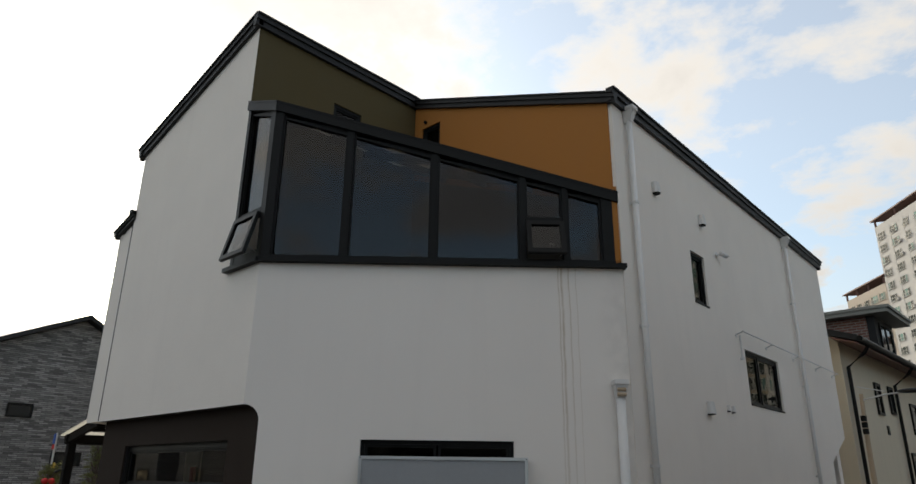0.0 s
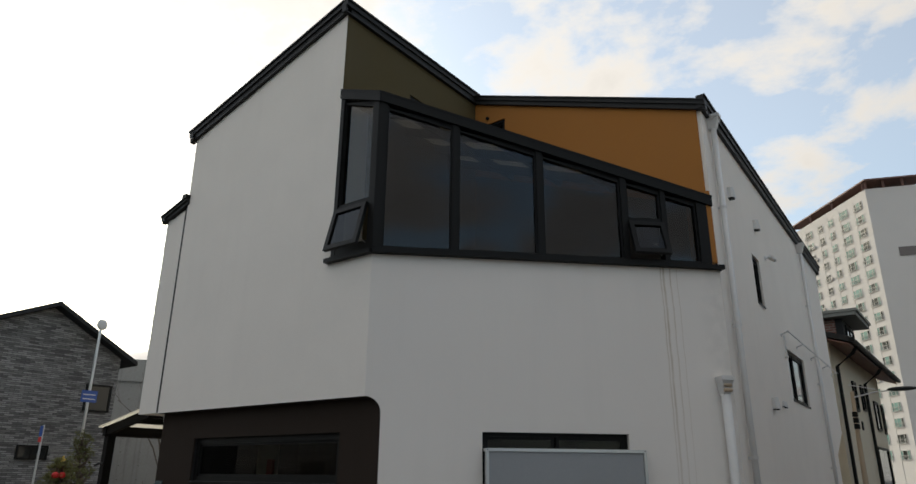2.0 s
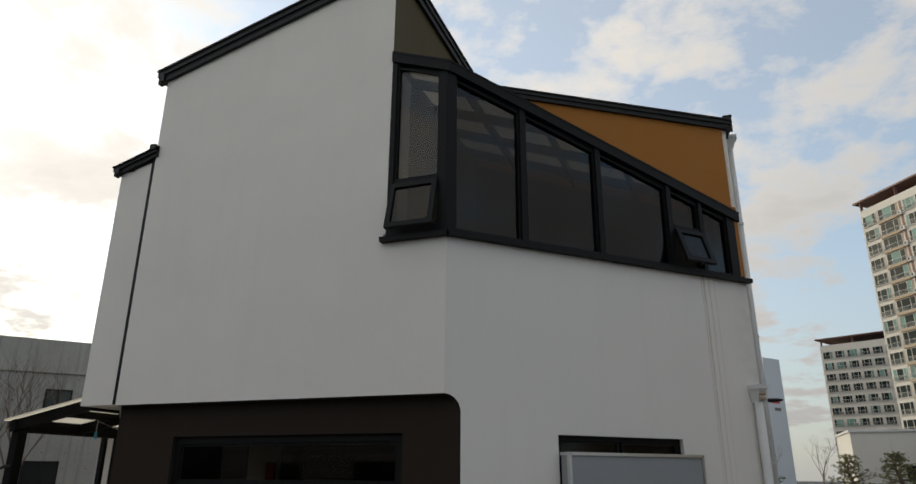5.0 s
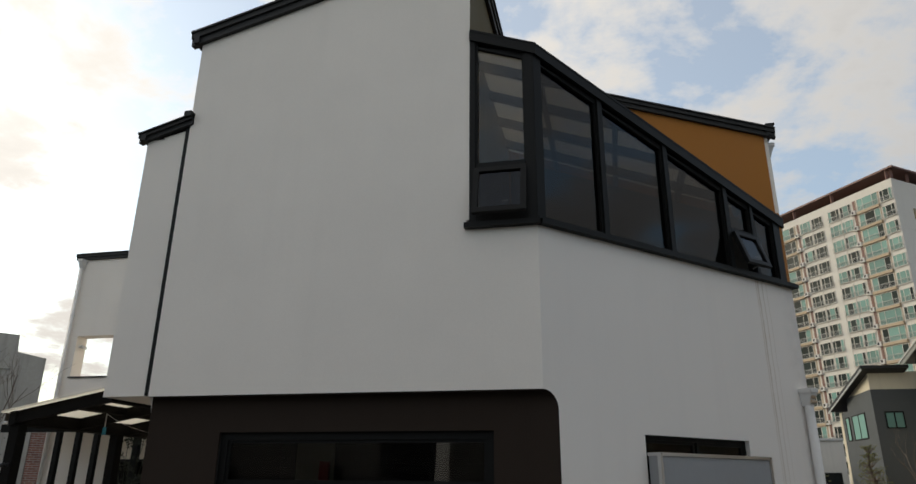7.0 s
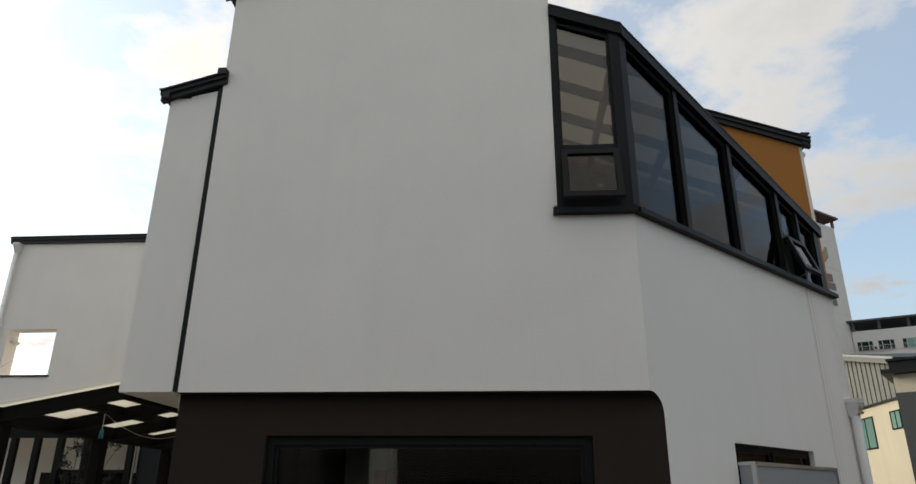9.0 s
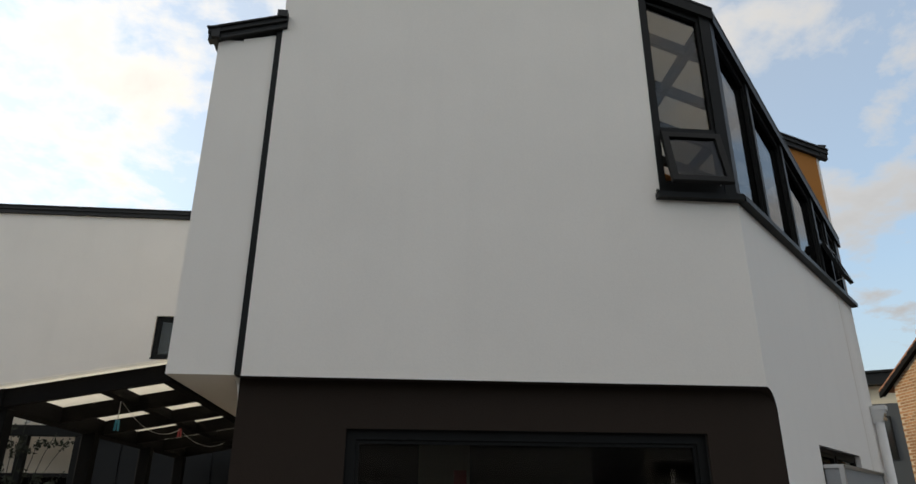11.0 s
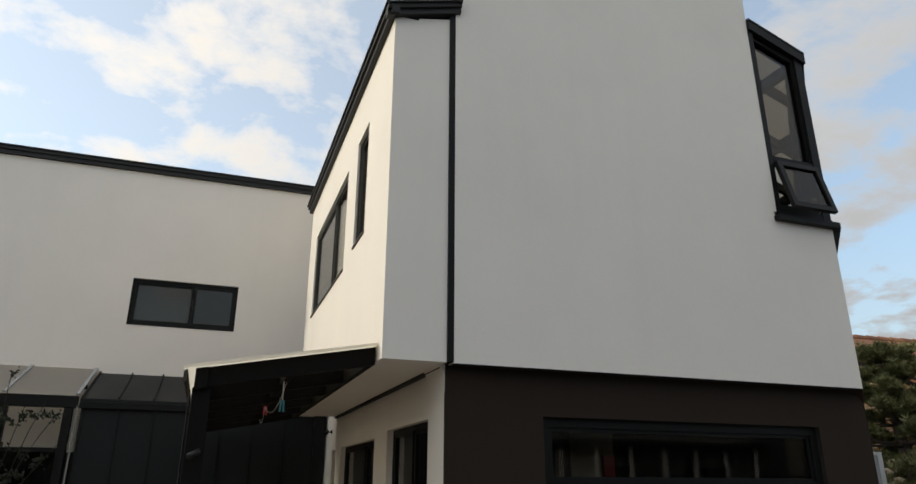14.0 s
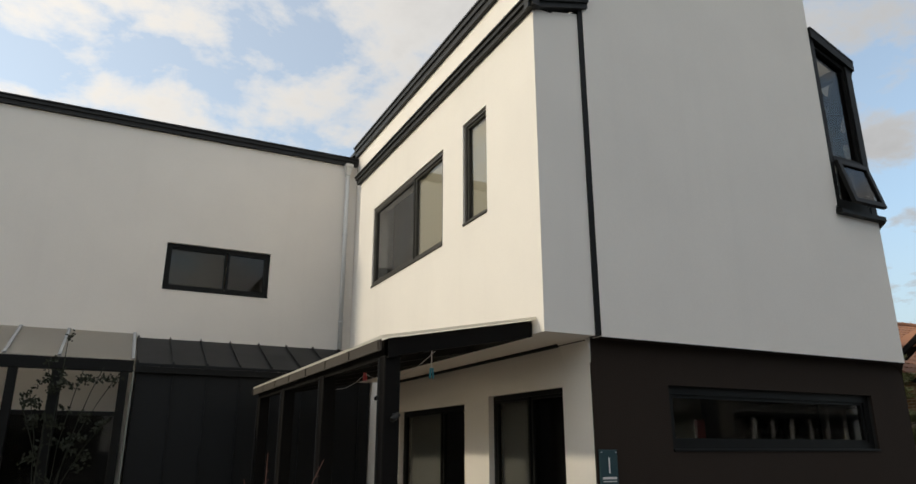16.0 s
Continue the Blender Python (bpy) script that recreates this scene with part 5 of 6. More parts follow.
tower("beige apartment tower with green windows", (22.5, 197.0), (46.0, 184.9), (54.0, 198.0), 34.5, 2.8,
      [(0.02 + 0.11 * k, 2.3, 1.8, True) for k in range(9)], GREENGLASS, TOWERCREAM, RUST)
tower("white apartment block with grey roof edge", (49.5, 118.0), (62.0, 112.0), (66.0, 124.0), 29.0, 2.8,
      [(0.03, 2.4, 1.7, True), (0.25, 2.4, 1.7, True), (0.5, 2.4, 1.7, True), (0.75, 2.4, 1.7, True)], GREENGLASS, PALE, GREYCLAD)


def plain_window(pl, s0, s1, z0, z1, parent, pane=None, mull=True):
    bm = bmesh.new()
    b = 0.06
    for q in ((s0, s1, z0, z0 + b), (s0, s1, z1 - b, z1), (s0, s0 + b, z0 + b, z1 - b), (s1 - b, s1, z0 + b, z1 - b)):
        pl.box(bm, q[0], q[1], 0.002, 0.05, q[2], q[3])
    if mull:
        pl.box(bm, (s0 + s1) / 2 - 0.03, (s0 + s1) / 2 + 0.03, 0.002, 0.045, z0 + b, z1 - b)
    w = part("window", bm, FRAME, parent)
    bm = bmesh.new()
    pl.box(bm, s0 + b, s1 - b, 0.002, 0.02, z0 + b, z1 - b)
    part("pane", bm, pane or DARKPANE, w)
    return w


def roof_slab(bm, a, b, c, d, thick=0.12):
    """A roof plane with corners a b (eave) and c d (ridge)."""
    lo = [Vector(p) for p in (a, b, c, d)]
    hexa(bm, lo + [p + UP * thick for p in lo])


def gable_end_house():
    """The grey brick house with its gable towards the street."""
    t = empty("brick_house", "grey brick house with a dark gable roof", "house")
    P = Plane(-25.3, 0, 0, 1)
    bm = bmesh.new()
    P.slab(bm, [(2.0, 0.0), (10.9, 0.0), (10.9, 5.35), (8.5, 6.68), (2.0, 3.75)], [], d0=-7.0)
    part("wall", bm, GREYBRICK, t)
    bm = bmesh.new()
    roof_slab(bm, (-24.9, 11.3, 5.13), (-32.6, 11.3, 5.13), (-32.6, 8.5, 6.70), (-24.9, 8.5, 6.70), 0.14)
    part("roof", bm, METAL, t)
    bm = bmesh.new()
    roof_slab(bm, (-24.9, 1.6, 3.60), (-32.6, 1.6, 3.60), (-32.6, 8.5, 6.70), (-24.9, 8.5, 6.70), 0.14)
    part("roof", bm, METAL, t)
    plain_window(P, 6.72, 7.44, 3.42, 3.84, t, mull=False)
    plain_window(P, 9.9, 10.75, 3.55, 4.42, t, mull=False)
    plain_window(P, 8.2, 9.1, 2.02, 2.44, t)


def street_pole():
    t = empty("street_mirror", "round mirror and blue sign on a thin pale pole", "street sign")
    bm = bmesh.new()
    tube(bm, [(-23.9, 9.4, 0), (-23.9, 9.4, 6.0)], 0.045, 8)
    part("pole", bm, STEEL, t)
    bm = bmesh.new()
    bmesh.ops.create_uvsphere(bm, u_segments=16, v_segments=8, radius=0.17)
    bm.transform(Matrix.Translation((-23.85, 9.4, 6.1)) @ Matrix.Diagonal((0.35, 1, 1.05, 1)))
    smooth(part("lamp_head", bm, PIPE, t))
    bm = bmesh.new()
    box(bm, -23.86, -23.83, 9.15, 9.62, 3.70, 4.05)
    part("sign", bm, SIGN, t, "blue sign plate")
    for z in (3.72, 3.85):
        bm = bmesh.new()
        box(bm, -23.828, -23.825, 9.2, 9.57, z + 0.06, z + 0.09)
        part("lettering", bm, PIPE, t)


def parking_sign():
    t = empty("parking_sign", "thin pale post with a small blue and red sign", "street sign")
    x, y = -19.7, 6.56
    bm = bmesh.new()
    tube(bm, [(x, y, 0), (x, y, 2.72)], 0.026, 8)
    part("pole", bm, STEEL, t)
    bm = bmesh.new()
    box(bm, x - 0.07, x + 0.07, y - 0.045, y - 0.03, 2.46, 2.70)
    part("plate", bevelled(bm, 0.005), SIGN, t, "blue sign plate")
    bm = bmesh.new()
    box(bm, x - 0.065, x + 0.065, y - 0.045, y - 0.03, 2.33, 2.44)
    part("lower_plate", bm, RED, t, "red sign plate")


def concrete_building():
    t = empty("concrete_building", "stained bare concrete building with stepped parapet", "building")
    P = Plane(-34.5, 11.5, 3.8, 4.3)
    bm = bmesh.new()
    P.slab(bm, [(0, 0), (11.3, 0), (11.3, 5.95), (10.35, 6.1), (10.3, 6.72), (5.76, 6.75), (5.7, 6.42), (0, 6.42)], [], d0=-8.0)
    part("wall", bm, CONCRETE, t)
    bm = bmesh.new()
    P.box(bm, 0.0, 10.2, 0.003, 0.08, 5.45, 5.52)
    part("ledge", bm, CONCRETE, t)
    for s, w, z0, z1 in ((6.15, 0.75, 4.2, 5.05), (8.7, 0.92, 3.54, 4.84), (6.15, 1.45, 1.3, 2.23), (8.4, 1.2, 0.9, 2.2)):
        plain_window(P, s, s + w, z0, z1, t)
    for k in range(5):
        bm = bmesh.new()
        P.box(bm, 0.02, 11.28, 0.002, 0.012, 1.1 + k * 1.1, 1.115 + k * 1.1)
        part("joint", bm, CONCRETE, t)
    for k in range(4):
        bm = bmesh.new()
        P.box(bm, 3.2 + 2.3 * k, 3.215 + 2.3 * k, 0.002, 0.010, 0.0, 5.5)
        part("joint", bm, CONCRETE, t)
    bm = bmesh.new()
    P.box(bm, 11.32, 11.8, -0.45, 0.0, 0.0, 3.9)
    part("brick_pier", bm, REDBRICK, t, "red brick pier at the end of the wall")
    for i in range(10):
        for k in range(8):
            bm = bmesh.new()
            c = 3.5 + 0.78 * i
            tube(bm, [P.at(c, 0.0, 1.4 + 0.55 * k), P.at(c, 0.006, 1.4 + 0.55 * k)], 0.017, 6)
            part("tie_hole", bm, FRAME, t)


def cream_house():
    """The cream house behind, with a dark eave, a brick dormer and black pipes."""
    t = empty("cream_house", "cream rendered house with a dark eave and brick dormer", "house")
    xe = -4.75
    bm = bmesh.new()
    box(bm, -12.0, xe, 17.6, 25.40, 0.0, 4.9)
    part("wall", bm, CREAM, t)
    bm = bmesh.new()
    roof_slab(bm, (-4.22, 17.1, 4.66), (-4.22, 25.90, 4.66), (-9.0, 25.90, 6.3), (-9.0, 17.1, 6.3), 0.13)
    part("roof", bm, METAL, t)
    bm = bmesh.new()
    roof_slab(bm, (-4.24, 17.12, 4.60), (-4.24, 25.88, 4.60), (-4.76, 25.88, 4.78), (-4.76, 17.12, 4.78), 0.03)
    part("soffit", bm, RUST, t, "brown boarded eave soffit")
    bm = bmesh.new()
    tube(bm, [(-4.18, 17.08, 4.70), (-4.18, 25.90, 4.70)], 0.065, 8)
    part("gutter", bm, FRAME, t)
    bm = bmesh.new()
    box(bm, -8.5, -5.37, 23.4, 25.4, 4.9, 6.45)
    part("dormer", bm, REDBRICK, t, "red brick dormer")
    bm = bmesh.new()
    box(bm, -5.368, -5.16, 23.35, 25.45, 4.9, 6.45)
    part("dormer_cladding", bm, SEAM, t, "charcoal sheet metal cladding")
    plain_window(Plane(-5.16, 0, 0, 1), 23.7, 25.1, 5.35, 6.3, t)
    bm = bmesh.new()
    box(bm, -8.8, -4.72, 23.0, 25.8, 6.46, 6.58)
    box(bm, -8.8, -4.66, 22.96, 25.84, 6.58, 6.66)
    part("dormer_roof", bm, SIDING, t, "weathered zinc dormer roof")
    P = Plane(xe, 0, 0, 1)
    for s, w, z0, z1 in ((20.0, 0.5, 3.35, 4.12), (21.3, 0.45, 3.45, 4.15), (23.5, 0.8, 3.05, 3.9), (25.0, 0.35, 3.0, 3.9), (22.6, 2.2, 0.6, 2.55)):
        plain_window(P, s, s + w, z0, z1, t, mull=False)
    for s in (17.8, 21.9):
        bm = bmesh.new()
        tube(bm, [(-4.2, s, 4.66), (-4.3, s, 4.50), (xe + 0.08, s, 4.22), (xe + 0.07, s, 0.0)], 0.042, 8)
        part("downpipe", bm, FRAME, t)
    for z in (1.2, 2.9):
        bm = bmesh.new()
        box(bm, xe, xe + 0.03, 20.6, 20.75, z, z + 0.22)
        part("meter_box", bm, FRAME, t)


def street_light():
    t = empty("street_light", "grey street light with a flat dark lamp and signal box", "street lamp")
    bm = bmesh.new()
    tube(bm, [(-4.42, 17.2, 0.0), (-4.40, 17.2, 2.5), (-4.37, 17.2, 3.55)], 0.05, 8, [0.07, 0.05, 0.04])
    part("pole", bm, TANBAND, t)
    bm = bmesh.new()
    tube(bm, [(-4.36, 17.2, 3.42), (-3.9, 17.1, 3.50), (-3.6, 17.05, 3.51)], 0.016, 6)
    tube(bm, [(-4.42, 17.2, 3.70), (-3.9, 17.1, 3.56)], 0.008, 5)
    part("arm", bm, STEEL, t)
    bm = bmesh.new()
    bmesh.ops.create_uvsphere(bm, u_segments=12, v_segments=6, radius=0.3)
    bm.transform(Matrix.Translation((-3.38, 17.0, 3.53)) @ Matrix.Diagonal((1.0, 0.45, 0.16, 1)))
    smooth(part("lamp", bm, METAL, t))
    bm = bmesh.new()
    for k in range(3):
        tube(bm, [(-4.37, 17.07, 2.72 + 0.13 * k), (-4.37, 17.07, 2.83 + 0.13 * k)], 0.06, 8)
    part("signal_box", bm, FRAME, t)


def grey_house():
    """The grey clad house under a single slope, with the cream gabled volume beside it."""
    t = empty("grey_house", "grey clad house with cream gable and sheet metal roof", "house")
    xk, yk, yb = 7.57, 40.9, 47.0
    bm = bmesh.new()
    box(bm, xk, 14.0, yk, yb, 0.0, 6.05)
    part("wall", bm, GREYCLAD, t)
    bm = bmesh.new()
    box(bm, xk, 14.0, yk, 45.3, 6.052, 6.8)
    part("upper_cladding", bm, GREYCLAD, t)
    bm = bmesh.new()
    hexa(bm, [(xk + 0.01, yk + 0.01, 6.802), (14.0, yk + 0.01, 6.802), (14.0, 45.0, 6.802), (xk + 0.01, 45.0, 6.802),
              (xk + 0.01, yk + 0.01, 7.74), (14.0, yk + 0.01, 7.74), (14.0, 45.0, 6.83), (xk + 0.01, 45.0, 6.83)])
    box(bm, xk - 0.02, xk + 0.25, yb - 0.4, yb + 0.02, 0.0, 6.1)
    part("upper_wall", bm, CREAM, t, "cream rendered band under the roof")
    bm = bmesh.new()
    roof_slab(bm, (7.05, 40.15, 7.86), (9.45, 40.15, 7.86), (9.45, 47.5, 6.20), (7.05, 47.5, 6.20), 0.16)
    part("roof", bm, METAL, t)
    bm = bmesh.new()
    for y0, z0, y1, z1 in ((40.15, 7.84, 47.5, 6.18),):
        hexa(bm, [(7.04, y0, z0 - 0.10), (7.09, y0, z0 - 0.10), (7.09, y1, z1 - 0.10), (7.04, y1, z1 - 0.10), (7.04, y0, z0), (7.09, y0, z0), (7.09, y1, z1), (7.04, y1, z1)])
    part("verge_trim", bm, RAIL, t)
    P = Plane(xk, yb, 0, -1)
    plain_window(P, 1.05, 1.75, 4.3, 5.7, t, GREENGLASS, False)
    plain_window(P, 2.3, 4.6, 4.27, 5.7, t, GREENGLASS)
    P = Plane(xk, yk, 1, 0)
    plain_window(P, 0.5, 1.45, 4.7, 5.6, t, GREENGLASS)
    G = Plane(9.54, 37.75, -0.0384, -0.99926)
    low = 6.25
    rake = lambda s: 9.22 - 0.22 * abs(s)   # noqa: E731
    bm = bmesh.new()
    G.slab(bm, [(-3.0, 0), (5.2, 0), (5.2, low), (-3.0, low)], [], d0=-7.0, d1=-0.45)
    part("gable_wall", bm, CREAM, t)
    bm = bmesh.new()
    G.slab(bm, [(-3.05, low), (5.25, low), (5.25, rake(5.25) - 0.12), (0, rake(0) - 0.12), (-3.05, rake(3.05) - 0.12)], [], d0=-7.0, d1=-0.40)
    part("gable_siding", bm, SIDING, t, "grey-green standing seam siding")
    for k in range(17):
        s = -2.95 + k * 0.5
        bm = bmesh.new()
        G.box(bm, s, s + 0.03, -0.399, -0.37, low + 0.06, rake(s) - 0.14)
        part("batten", bm, METAL, t)
    bm = bmesh.new()
    G.box(bm, -3.06, 5.26, -0.399, -0.34, low - 0.05, low + 0.05)
    part("siding_trim", bm, METAL, t)
    for end in (-4.16, 6.3):
        bm = bmesh.new()
        roof_slab(bm, G.at(end, 0.0, rake(end)), G.at(end, -7.2, rake(end)), G.at(0, -7.2, rake(0)), G.at(0, 0.0, rake(0)), 0.10)
        part("gable_roof", bm, SEAM, t)
        bm = bmesh.new()
        run(bm, G.at(end, 0, rake(end)), G.at(0, 0, rake(0)), G.n, -0.04, 0.02, -0.22, 0.10)
        part("verge_board", bm, SIDING, t, "grey folded metal verge")
        bm = bmesh.new()
        run(bm, G.at(end, 0.01, rake(end)), G.at(0, 0.01, rake(0)), G.n, 0.0, 0.05, 0.02, 0.12)
        part("verge_cap", bm, RAIL, t)
    H = Plane(9.54 + 0.45, 37.75, -0.0384, -0.99926)
    plain_window(H, -2.25, -1.5, 4.2, 5.7, t, GREENGLASS, False)
    plain_window(H, 0.3, 2.15, 4.2, 5.75, t, GREENGLASS)
    plain_window(H, 4.0, 5.0, 4.9, 5.75, t, GREENGLASS)


def beige_house():
    t = empty("beige_house", "grey and cream rendered house with a flat metal roof", "house")
    P = Plane(5.6, 24.8, 0.83, -0.56)
    bm = bmesh.new()
    P.slab(bm, [(0, 0), (5.5, 0), (5.5, 5.35), (0, 5.35)], [], d0=-5.0)
    part("wall", bm, GREYCLAD, t)
    bm = bmesh.new()
    P.slab(bm, [(0, 5.352), (5.5, 5.352), (5.5, 6.0), (0, 6.0)], [], d0=-5.0, d1=-0.01)
    part("upper_wall", bm, CREAM, t)
    bm = bmesh.new()
    P.box(bm, -0.3, 5.7, -5.2, 0.4, 6.002, 6.16)
    P.box(bm, -0.1, 5.6, -4.0, -0.4, 6.16, 6.55)
    P.box(bm, -0.15, 5.65, -4.1, -0.3, 6.55, 6.63)
    part("roof", bm, SEAM, t)
    plain_window(P, 1.9, 2.8, 3.4, 4.9, t)


def low_building():
    """A plain beige block behind the gardens."""
    t = empty("low_building", "beige rendered low building with a pale coping", "building")
    bm = bmesh.new()
    box(bm, 3.6, 8.9, 52.0, 58.0, 0.0, 4.72)
    part("wall", bm, TOWERCREAM, t)
    bm = bmesh.new()
    box(bm, 3.5, 9.0, 51.9, 58.1, 4.722, 4.86)
    part("coping", bm, PIPE, t)
    P = Plane(3.6, 52.0, 1, 0)
    plain_window(P, 2.9, 4.9, 1.6, 2.6, t)


def brick_courses(P, keep, s0, s1, z0, z1, d, parent, centre, most=290):
    """Bricks in stretcher bond: those nearest to centre as pieces of their own, the rest joined."""
    lay = []
    rows = int((z1 - z0) / 0.070)
    for r in range(rows):
        z = z0 + r * 0.070
        s = s0 + (0.10 if r % 2 else 0.0)
        while s + 0.178 < s1:
            if all(keep(a, c) for a in (s, s + 0.178) for c in (z, z + 0.052)):
                lay.append((s, z))
            s += 0.20
    lay.sort(key=lambda q: (q[0] - centre[0]) ** 2 + (q[1] - centre[1]) ** 2)
    me = quad_mesh("brick", [(0.0, 0.178, -0.004, 0.008, 0.0, 0.052, 0)], [BRICK])
    for s, z in lay[:most]:
        set_on("brick", me, P, s, z, parent, d)
    bm = bmesh.new()
    for s, z in lay[most:]:
        P.box(bm, s, s + 0.178, d - 0.004, d + 0.008, z, z + 0.052)
    if len(lay) > most:
        tagged(part("brickwork", bm, BRICK, parent), kind="stuff")
    else:
        bm.free()


def tiled_house():
    """The tan brick house with the clay tile roof and the arched window; its gable looks along the street."""
    t = empty("tiled_house", "tan brick house with clay tile roof and arched window", "house")
    P = Plane(2.34, 14.10, -0.054, -0.9985)
    rake = lambda s: 5.50 - 0.52 * abs(s)   # noqa: E731
    face = -0.13
    bm = bmesh.new()
    P.slab(bm, [(-1.55, 0), (4.6, 0), (4.6, rake(4.6) - 0.1), (0.0, rake(0) - 0.1), (-1.55, rake(1.55) - 0.1)], [], d0=-6.0, d1=face)
    part("gable_wall", bm, MORTAR, t)
    # arched window
    cs, cz, r = 0.46, 4.02, 0.60
    turn = [math.pi * k / 16 for k in range(17)]
    bm = bmesh.new()
    for k in range(16):
        q = [(cs + rr * math.cos(a), cz + rr * math.sin(a)) for rr, a in ((r, turn[k]), (r + 0.08, turn[k]), (r + 0.08, turn[k + 1]), (r, turn[k + 1]))]
        hexa(bm, [P.at(x, face - 0.02, z) for x, z in q] + [P.at(x, face + 0.035, z) for x, z in q])
    P.box(bm, cs - r - 0.08, cs - r, face - 0.02, face + 0.035, 2.75, cz)
    P.box(bm, cs + r, cs + r + 0.08, face - 0.02, face + 0.035, 2.75, cz)
    P.box(bm, cs - r, cs + r, face - 0.02, face + 0.03, cz - 0.10, cz - 0.02)
    P.box(bm, cs - 0.04, cs + 0.04, face - 0.02, face + 0.028, 2.75, cz - 0.10)
    P.box(bm, cs - r, cs + r, face - 0.02, face + 0.03, 3.12, 3.19)
    w = part("window", bm, PIPE, t, "white framed arched window")
    bm = bmesh.new()
    vs = [bm.verts.new(P.at(cs + r * math.cos(a), face + 0.008, cz + r * math.sin(a))) for a in turn]
    bm.faces.new(vs + [bm.verts.new(P.at(cs - r, face + 0.008, 2.75)), bm.verts.new(P.at(cs + r, face + 0.008, 2.75))])
    part("pane", bm, GREENGLASS, w)
    for k in range(19):
        a = math.pi * (k + 0.5) / 19
        u, v = Vector((math.cos(a), math.sin(a))), Vector((-math.sin(a), math.cos(a)))
        bm = bmesh.new()
        pts = [u * (r + 0.09) - v * 0.042, u * (r + 0.09) + v * 0.042, u * (r + 0.20) + v * 0.050, u * (r + 0.20) - v * 0.050]
        hexa(bm, [P.at(cs + p.x, face + 0.001, cz + p.y) for p in pts] + [P.at(cs + p.x, face + 0.016, cz + p.y) for p in pts])
        part("arch_brick", bm, BRICK, t)
    free = lambda s, z: z < rake(s) - 0.10 and (abs(s - cs) > r + 0.07 or z > cz) and (z < cz or math.hypot(s - cs, z - cz) > r + 0.21)   # noqa: E731
    brick_courses(P, free, -1.55, 4.6, 2.2, 5.4, face + 0.001, t, (0.3, 4.3))
    # roof slopes, boards along the rakes, tiles
    for end, name in ((-1.98, "far_slope"), (5.0, "near_slope")):
        bm = bmesh.new()
        roof_slab(bm, P.at(end, 0.0, rake(end)), P.at(end, -9.5, rake(end)), P.at(0, -9.5, rake(0)), P.at(0, 0.0, rake(0)), 0.06)
        part(name, bm, TILE, t, "clay tiled roof slope")
        bm = bmesh.new()
        run(bm, P.at(end, 0.0, rake(end)), P.at(0, 0.0, rake(0)), P.n, -0.04, 0.012, -0.13, -0.002)
        part("barge_board", bm, TIMBER, t, "dark timber barge board")
        bm = bmesh.new()
        run(bm, P.at(end, 0.0, rake(end)), P.at(0, 0.0, rake(0)), P.n, -0.14, -0.04, -0.10, -0.08)
        part("rake_soffit", bm, TIMBER, t)
    bm = bmesh.new()
    cap = [(0.083 * math.cos(math.pi * k / 7), 0.062 * math.sin(math.pi * k / 7)) for k in range(8)]
    lo = [bm.verts.new((x, 0.0, z)) for x, z in cap]
    hi = [bm.verts.new((x * 0.86, 1.06, z * 0.75 - 0.02)) for x, z in cap]
    for k in range(7):
        bm.faces.new((lo[k], lo[k + 1], hi[k + 1], hi[k]))
    bm.faces.new(lo)
    me = bpy.data.meshes.new("roof_tile")
    bm.to_mesh(me)
    bm.free()
    me.materials.append(TILE)
    rnd = random.Random(31)

    def tiles(name, foot, top, side, columns, rows, pitch, rest=None):
        for col in range(columns):
            for row in range(rows):
                a = foot.lerp(top, row / rows) - side * (col * pitch)
                way = (top - foot) / rows
                up = side.cross(way).normalized()
                up = up if up.z > 0 else -up
                m = Matrix.Translation(a + up * (0.005 + rnd.uniform(0.0, 0.012))) @ Matrix((side, way, up)).transposed().to_4x4()
                if rest is not None and col * rows + row >= 260:
                    for v in [[m @ Vector((x * k, y, z * k2)) for x, z in cap] for y, k, k2 in ((0.0, 1.0, 1.0), (1.06, 0.86, 0.6))], :
                        p, q = [rest.verts.new(c) for c in v[0]], [rest.verts.new(c) for c in v[1]]
                        for j in range(7):
                            rest.faces.new((p[j], p[j + 1], q[j + 1], q[j]))
                        rest.faces.new(p)
                else:
                    ob = new(name, me)
                    ob.parent = t
                    ob.matrix_basis = m

    rest = bmesh.new()
    tiles("roof_tile", P.at(4.9, -0.08, rake(4.9)), P.at(0.05, -0.08, rake(0.05)), P.n, 56, 17, 0.17, rest)
    tagged(part("far_tiles", rest, TILE, t), kind="stuff")
    tiles("verge_tile", P.at(-1.98, -0.06, rake(1.98)), P.at(-0.05, -0.06, rake(0.05)), P.n, 4, 7, 0.17)
    for k in range(22):
        bm = bmesh.new()
        tube(bm, [P.at(0, 0.03 - 0.42 * k, rake(0) + 0.055), P.at(0, -0.45 - 0.42 * k, rake(0) + 0.04)], 0.1, 8, [0.11, 0.095])
        part("ridge_tile", bm, TILE, t)
    # lower wing with a hipped end and a panel on its slope
    wing = lambda s: 3.86 + 0.75 * (s - 4.35)   # noqa: E731
    bm = bmesh.new()
    P.slab(bm, [(4.62, 0), (10.0, 0), (10.0, 3.9), (6.3, wing(6.3) - 0.15), (4.62, wing(4.62) - 0.15)], [], d0=-5.0, d1=face)
    part("wing_wall", bm, MORTAR, t)
